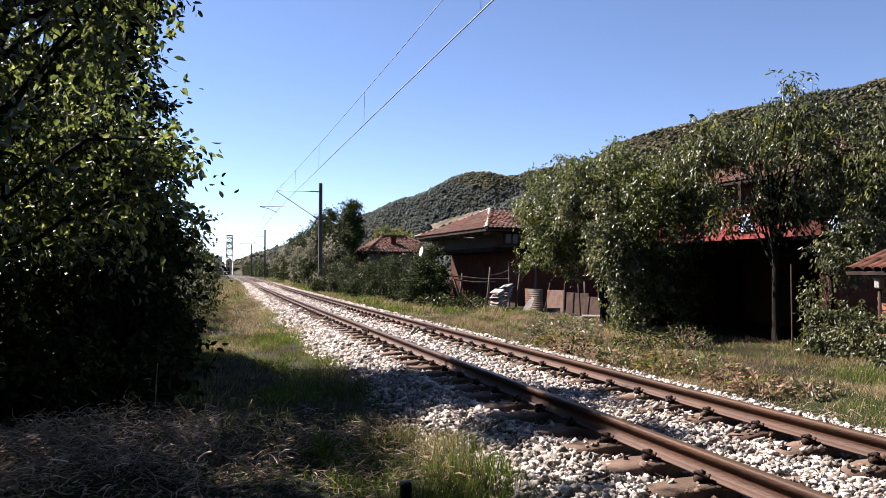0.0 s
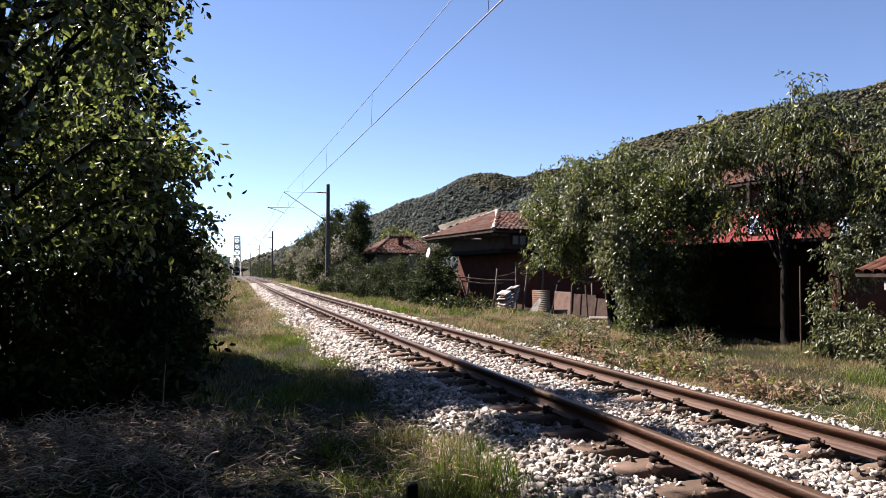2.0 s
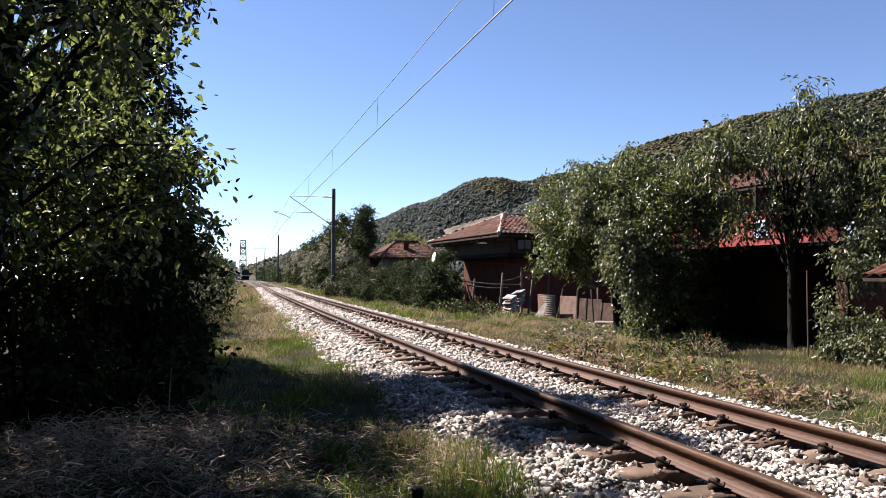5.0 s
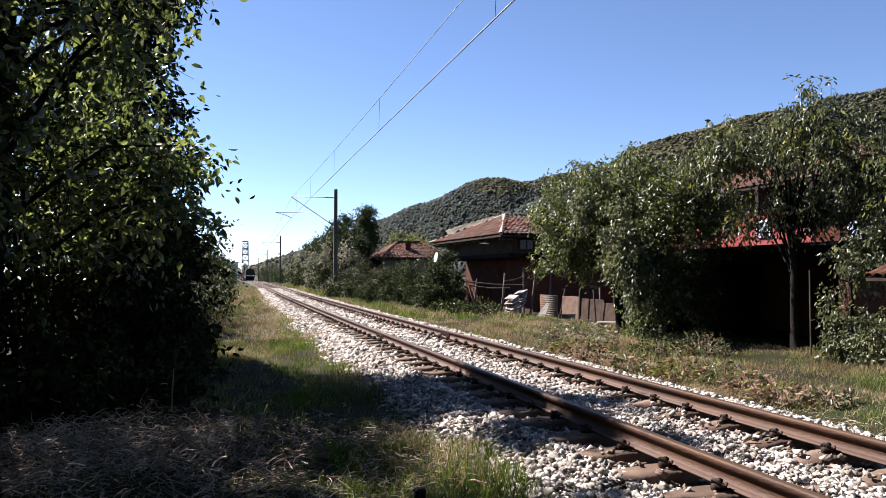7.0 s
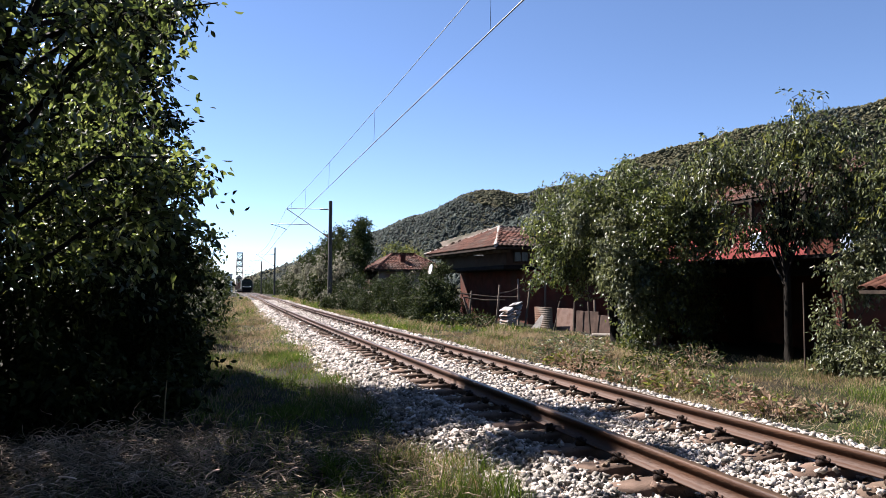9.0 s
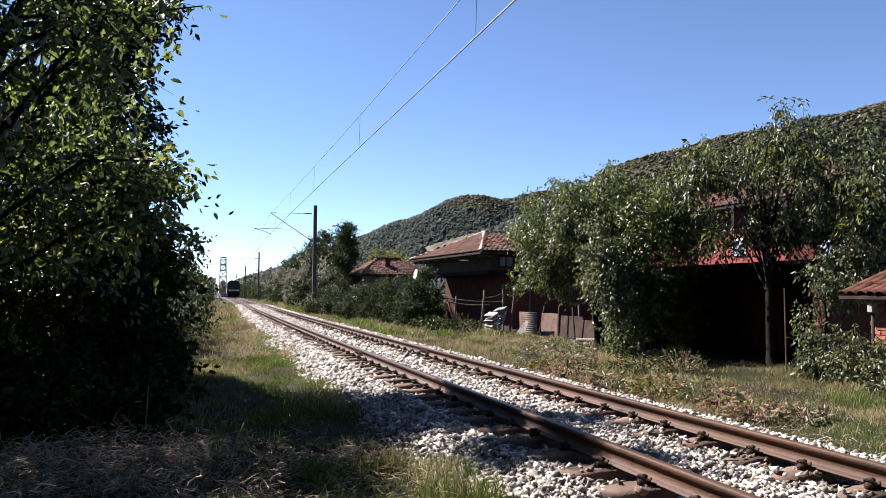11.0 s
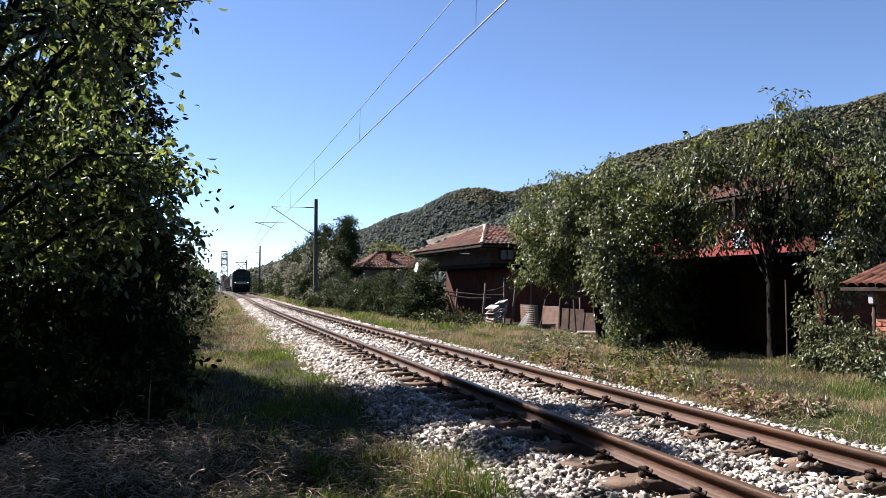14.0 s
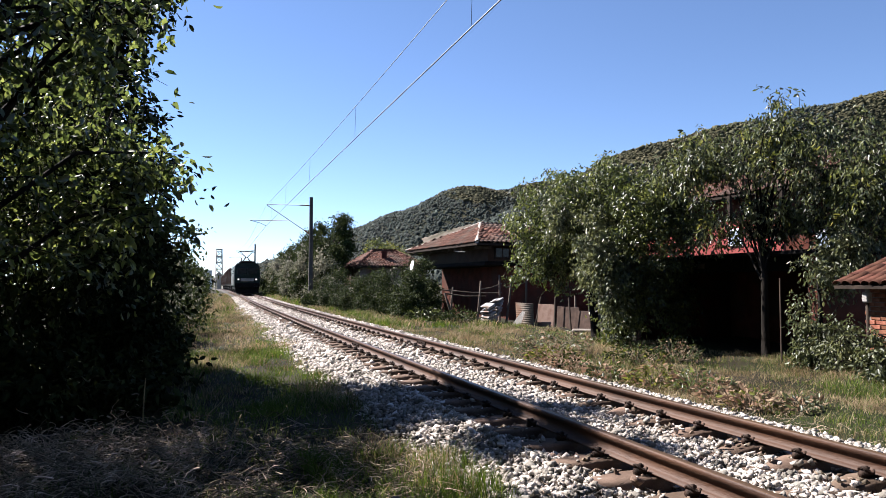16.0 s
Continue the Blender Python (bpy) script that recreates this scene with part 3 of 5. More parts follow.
# ---- vegetation ----
def foliage(blobs, clusters, per, leaf, rng, twig=.35, droop=.5, full=True, shell=2.4, gaps=.25, width=.5, clump=.5, spread=30):
    """Leaf sprays spread through ellipsoids (centre, radii), thicker outside, with gaps. Returns arrays and the line of each spray."""
    vol = np.array([np.prod(r) ** (2 / 3) for _, r in blobs])
    pick = rng.choice(len(blobs), clusters, p=vol / vol.sum())
    C = np.array([c for c, _ in blobs], float)[pick]
    R = np.array([r for _, r in blobs], float)[pick]
    d = unit(clusters, rng)
    rho = rng.random(clusters) ** (1 / shell)
    lump = 1 + .21 * np.sin(d[:, 0] * 7 + pick) * np.sin(d[:, 1] * 6 + 2 * pick) + .12 * np.sin(d[:, 2] * 9 + pick * 3)
    P = C + d * R * (rho * lump)[:, None]
    hole = np.sin(P[:, 0] * 2.3 + 1.3) * np.sin(P[:, 1] * 1.9 + .4) * np.sin(P[:, 2] * 2.7 + 2.2)
    P = P[(hole > -gaps) | (rng.random(clusters) < .3)]
    n = len(P)
    if n > 60 and clump:
        heart = P[rng.choice(n, max(6, n // spread), replace=False)]
        near = heart[np.array([np.argmin(((heart - p) ** 2).sum(1)) for p in P])]
        P = P + (near - P) * clump * rng.uniform(.5, 1.3, (n, 1))
    out = unit(n, rng) + np.array([0, 0, -.1])
    out /= np.linalg.norm(out, axis=1)[:, None]
    t = rng.random((n, per))
    L = twig * rng.uniform(.6, 1.4, (n, 1))
    Q = P[:, None] + out[:, None] * (t * L)[..., None] + rng.normal(0, leaf * .35, (n, per, 3))
    Q[..., 2] -= (t * L) ** 2 * .8 * droop
    D = out[:, None] * .5 + rng.normal(0, .6, (n, per, 3)) + np.array([0, 0, -droop])
    V, F = leaves(Q.reshape(-1, 3), D.reshape(-1, 3), leaf, rng, width, .3, full)
    tip = P + out * L * .72
    tip[:, 2] -= L[:, 0] ** 2 * .42 * droop
    return V, F, P, (P + tip) / 2 + np.array([0, 0, .05]) * L, tip


def limbs_to(base, top, ends, r0, rng):
    """A tapered trunk from base to top and bent limbs from it to the given ends."""
    base, top = np.array(base, float), np.array(top, float)
    mid = (base + top) / 2 + rng.normal(0, .08, 3)
    paths = [[(base, r0 * 1.25), (base * .75 + mid * .25, r0), (mid, r0 * .85), (top, r0 * .45)]]
    for e in ends:
        f = rng.uniform(.35, .95)
        a = base + (top - base) * f
        m = a * .5 + e * .5 + np.array([0, 0, .15 * np.linalg.norm(e - a)]) + rng.normal(0, .12, 3)
        r = r0 * rng.uniform(.25, .5)
        paths.append([(a, r), (a * .6 + m * .4, r * .8), (m, r * .6), (e, r * .2)])
    return paths


def make_tree(name, base, top, r0, blobs, clusters, per, leaf, material, label, seed, limbs=14, category="tree", second=None, extra=None, twigs=380, **kw):
    rng = np.random.default_rng(seed)
    root = empty(name, pose(*base))
    V, F, P, bend, tip = foliage(blobs, clusters, per, leaf, rng, **kw)
    core = P
    if extra:
        V2, F2, P2, bend2, tip2 = foliage(extra[0], extra[1], per, leaf, rng, **kw)
        F, V = np.concatenate([F, F2 + len(V)]), np.concatenate([V, V2])
        P, bend, tip = np.concatenate([P2, P]), np.concatenate([bend2, bend]), np.concatenate([tip2, tip])
    o = np.array(base)
    near = np.argsort(np.linalg.norm((core - np.array(top)) * np.array([1, 1, .6]), axis=1))[:max(limbs * 3, len(core) // 3)]
    near = near[np.linalg.norm(core[near] - np.array(top), axis=1) < 5.5]
    ends = core[rng.choice(near, min(limbs, len(near)), replace=False)]
    tube("trunk", limbs_to(np.zeros(3), np.array(top) - o, ends - o, r0, rng), M["bark"], root, 7)
    tw = rng.choice(len(P), min(len(P), twigs), replace=False)
    V2, F2 = tube_arrays([[(P[i] * 1.35 - bend[i] * .35 - o, .009), (P[i] - o, .007), (bend[i] - o, .0045), (tip[i] - o, .002)] for i in tw], 3)
    tagged(part("twig_spray", fill("twig_spray", V2, F2, M["bark"]), parent=root), kind="stuff")
    part("crown", fill("crown", V - o, F, M[material]), parent=root)
    if second:
        share, m2, lab = second[:3]
        V, F, *_ = foliage(second[3] if len(second) > 3 else blobs, int(clusters * share), per, leaf, rng, **kw)
        # second leaf colour: discoloured, and shade-dark on the first orchard tree
        part("discoloured_leaves", fill("discoloured_leaves", V - o, F, M[m2]), parent=root, label=lab)
    return tagged(root, label, category)


def make_vegetation():
    # row of trees and hedge along the near side of the line
    # its inner leaves take a darkened green that paints the crown's shade
    t1 = make_tree("orchard_tree", (-2.6, 8.6, -.45), (-2.4, 8.6, 5.0), .16,
              [((-2.95, 8.6, 3.5), (1.9, 2.0, 2.4)), ((-3.6, 7.0, 2.9), (2.1, 1.7, 2.1)), ((-1.95, 10.7, 2.5), (1.45, 1.8, 1.8)), ((-1.0, 7.8, 4.1), (.5, .8, .45)), ((-3.2, 8.2, 5.0), (1.5, 1.5, 1.1))],
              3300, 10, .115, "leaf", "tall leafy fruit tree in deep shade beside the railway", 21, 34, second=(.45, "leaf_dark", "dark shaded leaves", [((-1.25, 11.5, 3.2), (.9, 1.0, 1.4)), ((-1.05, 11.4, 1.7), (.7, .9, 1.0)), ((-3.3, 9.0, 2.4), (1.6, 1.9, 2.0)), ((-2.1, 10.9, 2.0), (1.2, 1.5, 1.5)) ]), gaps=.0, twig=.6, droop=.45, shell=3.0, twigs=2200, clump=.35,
              extra=([((-.62, 8.2, 1.95), (.25, .6, .3)), ((-.65, 9.2, 2.7), (.25, .5, .25)), ((-.5, 8.15, 4.42), (.5, .5, .18)), ((-.85, 8.0, 3.4), (.25, .5, .3)), ((-.75, 8.6, 2.4), (.3, .5, .35))], 210))
    for end, z in (((-.1, 8.1), 4.42), ((-.5, 8.2), 2.15), ((-.5, 9.2), 2.85)):
        tube("limb", [[((.3, 0, z - .55), .035), ((1.3, -.2, z + .25), .024), ((end[0] + 2.6, end[1] - 8.6, z + .45), .008)]], M["bark"], t1, 5)
    # all leaves darkened: the tree's shade is in their colour
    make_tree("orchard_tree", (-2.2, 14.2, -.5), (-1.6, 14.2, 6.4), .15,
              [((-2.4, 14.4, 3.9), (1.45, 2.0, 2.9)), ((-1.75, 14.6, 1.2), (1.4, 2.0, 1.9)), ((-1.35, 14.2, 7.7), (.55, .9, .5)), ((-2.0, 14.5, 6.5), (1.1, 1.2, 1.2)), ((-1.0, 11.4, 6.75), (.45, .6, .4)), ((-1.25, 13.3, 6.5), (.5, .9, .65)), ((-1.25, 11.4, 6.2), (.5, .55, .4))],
              5200, 10, .14, "leaf_dark", "tall leafy tree in the hedge, shade painted into its leaves", 22, 22, gaps=.15, twig=.5, twigs=900)
    # darkened leaves, some laid over open ground to stand in for its shade
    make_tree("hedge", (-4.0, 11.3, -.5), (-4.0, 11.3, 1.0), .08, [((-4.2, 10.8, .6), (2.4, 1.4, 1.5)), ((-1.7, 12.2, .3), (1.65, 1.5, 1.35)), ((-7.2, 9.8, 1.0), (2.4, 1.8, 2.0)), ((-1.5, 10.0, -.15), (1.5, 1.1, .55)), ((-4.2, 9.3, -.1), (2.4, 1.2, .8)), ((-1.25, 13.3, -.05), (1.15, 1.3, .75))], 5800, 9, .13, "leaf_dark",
              "dense undergrowth below the trees, shade painted into its leaves", 25, 12, "hedge", gaps=.9)
    # the row goes on behind and beside the camera: unseen trees added to block light
    make_tree("orchard_tree", (-4.6, 1.5, -.5), (-4.5, 1.5, 5.4), .15, [((-4.7, 1.2, 3.2), (2.2, 3.6, 3.6)), ((-4.9, 4.6, 3.6), (2.0, 2.2, 3.0))], 2600, 9, .16, "leaf",
              "unseen leafy tree continuing the row, added to block sky light", 26, 14, gaps=.5)
    for k, (x, y, h) in enumerate(((-9.5, 2, 4.4), (-10.5, 9, 4.8), (-8.5, -6, 4.6), (-2.5, -11, 6.5), (3.0, -14, 7.0), (8.5, -15, 6.5))):
        make_tree("orchard_tree", (x, y, -.6), (x, y, h * 1.2), .16, [((x, y, h * .75), (3.2, 4.0, h * .9))], 2200, 8, .32, "leaf_far",
                  "unseen leafy tree added to block sky light", 200 + k, 10, gaps=.7, full=False)
    make_tree("orchard_tree", (-3.6, -4.5, -.5), (-3.6, -4.5, 5.4), .15, [((-3.6, -4.6, 3.2), (2.8, 3.2, 3.8))], 1500, 9, .2, "leaf",
              "unseen leafy tree continuing the row, added to block sky light", 27, 10, gaps=.5)
    # unseen crown overhead, added to cut sky light on the near ground
    make_tree("orchard_tree", (-3.3, .2, -.5), (-2.6, .6, 7.0), .2, [((-1.7, 1.2, 7.2), (3.6, 3.6, 1.7)), ((-4.4, 1.0, 6.6), (2.4, 3.6, 2.4)), ((-1.2, -2.6, 6.6), (3.2, 2.6, 1.9)), ((-2.6, -1.0, 5.0), (1.8, 1.8, 2.2))], 4600, 8, .26, "leaf_far",
              "unseen tall tree added to keep sky light off the foreground", 28, 16, gaps=.8, full=False)
    # unseen tree towards the sun, added to shade the foreground; leaves darkened too
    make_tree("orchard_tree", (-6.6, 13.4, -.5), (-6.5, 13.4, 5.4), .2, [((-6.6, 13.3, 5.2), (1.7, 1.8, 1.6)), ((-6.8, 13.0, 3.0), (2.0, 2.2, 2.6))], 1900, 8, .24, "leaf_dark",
              "unseen dense tree added to cast shade on the foreground", 29, 14, gaps=.9, full=False)
    blobs = [((-1.75 + .01 * y, y, .9), (1.8, 2.6, 1.9 + .5 * math.sin(y * 1.3))) for y in (18.5, 22, 26, 30.5)]
    make_tree("hedge", (-1.7, 20, -.5), (-1.7, 20, 1.5), .08, blobs, 2600, 9, .10, "leaf_far", "dense green hedge along the grass verge", 23, 14, "hedge",
              second=(.12, "leaf_pale", "pale flowering creeper"))
    blobs = [((-2.3 + .012 * y, y, 1.0), (2.3, 5.5, 2.6 + .8 * math.sin(y * .7))) for y in range(37, 140, 8)]
    make_tree("hedge", (-1.7, 60, -.5), (-1.7, 60, 1.5), .08, blobs, 5200, 8, .24, "leaf_far", "long dense hedge beside the railway", 24, 10, "hedge", twig=.7, full=False)
    # far side: creeper-covered trees behind the first masts
    for i, (x, y, rx, ry, h, pale) in enumerate(((8.9, 57, 2.2, 4.5, 6.1, .22), (9.1, 67, 2.2, 5.0, 5.7, .5), (9.4, 79, 2.2, 6.0, 5.9, .6), (9.4, 52.5, 1.5, 3.0, 6.5, .25), (9.8, 93, 2.4, 7.0, 5.4, .35))):
        make_tree("thicket_tree", (x, y, -.5), (x, y, h * .7), .12, [((x, y, h * .42), (rx, ry, h * .55)), ((x + .5, y - 1.5, h * .75), (rx * .6, ry * .5, h * .3)), ((x - .5, y + 1, h * .25), (rx, ry * .9, h * .35))],
                  3800, 8, .17, "leaf_far", "overgrown tree hung with pale flowering creeper by the line", 30 + i, 16, second=(pale * .32, "leaf_pale", "pale seed heads of a creeper",
                  [((x - rx * .7, y - ry * .55, h * .45), (.7, 1.1, h * .38)), ((x - rx * .8, y + ry * .2, h * .3), (.6, 1.3, h * .3)), ((x - .2, y - ry * .8, h * .25), (.9, .7, h * .25))]), twig=.5, full=False, clump=.6, spread=90)
    blobs = [((10.5 + .012 * y, y, .8), (2.4, 6.5, 2.6 + .9 * math.sin(y * .5))) for y in range(104, 330, 11)]
    make_tree("hedge", (11, 150, -.6), (11, 150, 1.5), .1, blobs, 5500, 6, .36, "leaf_far", "long uneven hedge on the far side of the railway", 40, 10, "hedge", twig=.9, full=False)
    # shrubs before the houses
    for i, (x, y, rx, ry, rz, pale) in enumerate(((8.6, 44, 1.9, 3.0, 1.9, .14), (9.2, 39.5, 1.9, 2.4, 2.2, .05), (9.7, 36.0, 1.8, 2.4, 2.1, .03), (10.0, 32.8, 1.5, 2.0, 1.7, .02), (10.9, 36.5, 1.2, 1.7, 2.3, .02), (8.0, 48.5, 1.6, 2.5, 1.5, .3), (9.9, 32.4, .9, 1.3, 2.35, .02), (9.0, 30.2, .7, .8, 1.6, .05))):
        make_tree("shrub", (x, y, -.4), (x, y, rz * .5), .06, [((x, y, rz * .28), (rx, ry, rz * .82)), ((x - .4, y - .5, rz * .1), (rx * .9, ry * .8, rz * .5))],
                  2200, 9, .1, "leaf_far", "dense dark green bramble shrub at the field edge", 50 + i, 10, "shrub", second=(pale * .45, "leaf_pale", "pale dry sprays"), twig=.4, full=False, clump=.6, spread=80)
    make_tree("yellow_shrub", (15.2, 60, -.4), (15.2, 60, 3.0), .1, [((15.2, 60, 3.2), (2.2, 2.2, 1.9))], 1100, 9, .17, "leaf_mid", "dull yellow-green bushy tree behind the low house", 58, 8, second=(.6, "leaf_yellow", "yellowing leaves"), twig=.6, full=False)
    # the two trees before the garden wall
    make_tree("plum_tree", (10.6, 17.4, -.4), (10.5, 17.4, 3.6), .13,
              [((9.9, 18.4, 2.7), (1.4, 1.9, 1.75)), ((10.6, 17.0, 3.5), (1.6, 1.8, 1.3)), ((9.95, 15.3, 1.0), (.8, .85, 1.45)), ((10.6, 15.2, 2.4), (1.2, 1.4, 1.75)), ((11.3, 15.0, 3.0), (1.1, 1.2, .8)), ((11.6, 15.3, .9), (.6, .7, 1.3))],
              9600, 9, .095, "leaf_mid", "broad dense leafy tree beside a red garden wall", 61, 16, second=(.08, "leaf_vine", "pale creeper leaves hanging down the front", [((9.15, 15.2, 2.1), (.45, .55, 1.3)), ((9.3, 14.7, 1.2), (.4, .45, .9)), ((8.9, 16.6, 3.0), (.4, .5, .5))]), twig=.34, droop=.8, twigs=1200, gaps=.12, clump=.3)
    make_tree("walnut_tree", (11.35, 11.9, -.4), (11.7, 12.3, 3.3), .085,
              [((11.2, 13.0, 4.2), (1.4, 1.6, .6)), ((12.5, 11.9, 3.9), (1.6, 1.6, 1.2)), ((12.4, 12.4, 4.95), (.6, .6, .7)), ((12.3, 12.4, 5.45), (.42, .42, .4)), ((13.0, 10.5, 3.3), (1.5, 1.4, 1.5)),
               ((10.8, 13.6, 3.85), (.9, 1.2, .6)), ((12.6, 10.6, 2.3), (1.0, 1.0, .8)), ((12.2, 12.2, 2.7), (1.0, .9, .5)), ((11.5, 12.7, 2.5), (1.1, 1.2, .4))],
              3300, 8, .115, "leaf_walnut", "spreading leafy tree with drooping leaves over the garden wall", 62, 24, second=(.10, "leaf_yellow", "yellow-green leaves"), twig=.42, droop=1.1, gaps=.03, width=.42, twigs=3000, clump=.22)
    make_tree("vine", (11.2, 10.4, -.4), (11.2, 10.4, 1.4), .04, [((11.0, 10.35, .5), (.38, .45, 1.2)), ((11.05, 9.85, .1), (.35, .4, .5)), ((11.6, 10.4, 1.5), (.35, .45, .6)), ((11.9, 10.2, 2.0), (.35, .45, .5))],
              1000, 8, .09, "leaf_vine", "leafy climbing vine on a garden fence", 63, 6, "vine", twig=.3, droop=1.0)
    make_tree("shrub", (10.5, 8.3, -.4), (10.5, 8.3, .4), .04, [((10.4, 8.4, -.1), (.5, .6, .5)), ((10.8, 9.3, -.1), (.4, .4, .5))],
              480, 8, .09, "leaf_vine", "dark leafy shrub before a brick shed", 64, 6, "shrub", twig=.3, droop=.8)


make_vegetation()


def blades(P, H, W, rng, lean=.5):
    """Bent grass blades, two faces each."""
    n = len(P)
    a = rng.uniform(0, 2 * np.pi, n)
    S = np.stack([np.cos(a), np.sin(a), 0 * a], -1)
    b = rng.uniform(0, 2 * np.pi, n)
    B = np.stack([np.cos(b), np.sin(b), 0 * b], -1) * (H * lean * rng.uniform(.2, 1.6, n))[:, None]
    up = np.array([0, 0, 1.0])
    V = np.stack([P - S * W[:, None] / 2, P + S * W[:, None] / 2, P + B * .35 + up * (H * .6)[:, None] + S * W[:, None] * .4,
                  P + B * .35 + up * (H * .6)[:, None] - S * W[:, None] * .4, P + B + up * H[:, None]], 1).reshape(-1, 3)
    k = np.arange(n)[:, None] * 5
    F = np.concatenate([k + np.array([[0, 1, 2]]), k + np.array([[0, 2, 3]]), k + np.array([[3, 2, 4]])])
    return V, F


def make_grass():
    rng = np.random.default_rng(77)
    store = {"grass": [], "straw": []}
    # fields two and six have less straw, to darken the ground in shade
    fields = [  # x from, to (from the track's line), y from, to, blades per square metre, height, width, share of straw
        (-3.1, -1.75, 4.2, 6.7, 3400, .17, .0055, .08), (-4.6, -1.95, 3.6, 9, 650, .085, .0045, .14), (-4.4, -1.9, 9, 18, 1300, .10, .007, .3), (-4.6, -1.7, 18, 45, 420, .11, .014, .7), (-5, -1.9, 45, 110, 60, .2, .04, .75),
        (-8, -4.4, 3.6, 9, 220, .12, .005, .2), (2.0, 8.2, 5, 12, 1300, .075, .007, .62), (2.0, 7.6, 12, 24, 600, .09, .012, .74), (2.1, 7.0, 24, 48, 260, .16, .022, .42), (1.8, 5.5, 48, 110, 55, .3, .045, .4)]
    for u0, u1, y0, y1, dens, h, w, dry in fields:
        n = int((u1 - u0) * (y1 - y0) * dens)
        u, y = rng.uniform(u0, u1, n), rng.uniform(y0, y1, n)
        tuft = np.sin(u * 5.1 + 1.7 * np.sin(y * 2.3)) * np.sin(y * 4.3 + u) + .6 * np.sin(u * 1.3 - y * .8)
        keep = rng.random(n) < np.clip(.6 + .4 * tuft, .3, 1)
        u, y, tuft = u[keep], y[keep], tuft[keep]
        x = lat(y) + u
        P = np.stack([x, y, ground_z(x, y) - .01], -1)
        H = h * rng.uniform(.35, 1.5, len(x)) * (1 + .45 * np.clip(tuft, -1, 1))
        straw = rng.random(len(x)) < np.clip(dry + .45 * np.sin(u * 1.9 + y * .7 + 1) * np.sin(y * .9 - u), .05, .95)
        for key, sel in (("straw", straw), ("grass", ~straw)):
            store[key].append(blades(P[sel], H[sel], np.full(sel.sum(), w) * rng.uniform(.6, 1.4, sel.sum()), rng, .9 if key == "straw" else .6))
    for key, name, label in (("grass", "green_grass", "short green grass on the railway verge"), ("straw", "dry_grass", "dry yellowed grass on the railway verge")):
        VV, FF, base = [], [], 0
        for V, F in store[key]:
            VV.append(V), FF.append(F + base)
            base += len(V)
        tagged(part(name, fill(name, np.concatenate(VV), np.concatenate(FF), M[key])), label, "grass", kind="stuff")


make_grass()


# ---- buildings ----
def tile_mesh(wid=.21, length=.44, rise=.055, taper=.86):
    """One half-round clay tile, thick, lying along y with its lower end at y = 0."""
    V, n = [], 7
    for y, s in ((0, 1.0), (length, taper)):
        for off in (0, .014):
            for i in range(n):
                a = math.pi * (1 - i / (n - 1))
                V.append(((wid / 2 * s + off) * math.cos(a), y, (rise * s + off) * math.sin(a) + (.0 if y == 0 else -.02)))
    F = []
    for i in range(n - 1):
        F += [(n + i, n + i + 1, 3 * n + i + 1, 3 * n + i), (i + 1, i, 2 * n + i, 2 * n + i + 1), (i, i + 1, n + i + 1, n + i), (2 * n + i + 1, 2 * n + i, 3 * n + i, 3 * n + i + 1)]
    return np.array(V), np.array(F)


def tile_field(O, A, B, inside, width, length, rng, pitch=.22, row=.34):
    """Poses of tiles over a roof plane: O its lower corner, A along the eave, B up the slope."""
    A, B = Vector(A).normalized(), Vector(B).normalized()
    N = A.cross(B)
    out = []
    for r in range(int(length / row) + 1):
        for c in range(int(width / pitch) + 1):
            a, b = c * pitch + pitch / 2, r * row
            if inside(a, b):
                m = Matrix((A, B, N)).transposed().to_4x4()
                m.translation = Vector(O) + A * (a + rng.uniform(-.012, .012)) + B * (b + rng.uniform(-.02, .02)) + N * .03
                out.append(m @ pose(0, 0, 0, rng.uniform(1.5, 4), 0, rng.uniform(-2.5, 2.5)))
    return out


def joined_tiles(name, mats, parent, V0, F0):
    V = np.concatenate([V0 @ np.array(m.to_3x3()).T + np.array(m.translation) for m in mats])
    F = (F0[None] + len(V0) * np.arange(len(mats))[:, None, None]).reshape(-1, F0.shape[1])
    return part(name, fill(name, V, F, M["tile"]), parent=parent)


def roof_plane(parent, corners, thick, material, name="roof_deck"):
    bm = bmesh.new()
    lo = [bm.verts.new(Vector(c) - Vector((0, 0, thick))) for c in corners]
    hi = [bm.verts.new(c) for c in corners]
    bm.faces.new(hi), bm.faces.new(lo[::-1])
    for i in range(len(corners)):
        bm.faces.new((lo[i], lo[(i + 1) % len(corners)], hi[(i + 1) % len(corners)], hi[i]))
    return part(name, bm, material, parent)


def covered_roof(parent, corners, seed):
    """A roof plane (eave start, eave end, then up) with a deck and its joined tiles."""
    roof_plane(parent, corners, .08, M["darkwood"])
    P = [Vector(c) for c in corners]
    A = (P[1] - P[0]).normalized()
    N = A.cross(P[2] - P[0]).normalized()
    B = N.cross(A)
    flat = [((p - P[0]).dot(A), (p - P[0]).dot(B)) for p in P]

    def inside(a, b):
        b += .12
        n, ok = len(flat), False
        for i in range(n):
            (x0, y0), (x1, y1) = flat[i], flat[i - 1]
            if (y0 > b) != (y1 > b) and a < (x1 - x0) * (b - y0) / (y1 - y0) + x0:
                ok = not ok
        return ok
    V0, F0 = tile_mesh()
    lo = min(f[0] for f in flat)
    ms = tile_field(P[0] + A * lo, A, B, lambda a, b: inside(a + lo, b), max(f[0] for f in flat) - lo, max(f[1] for f in flat), random.Random(seed))
    joined_tiles("roof_tiles", ms, parent, V0, F0)


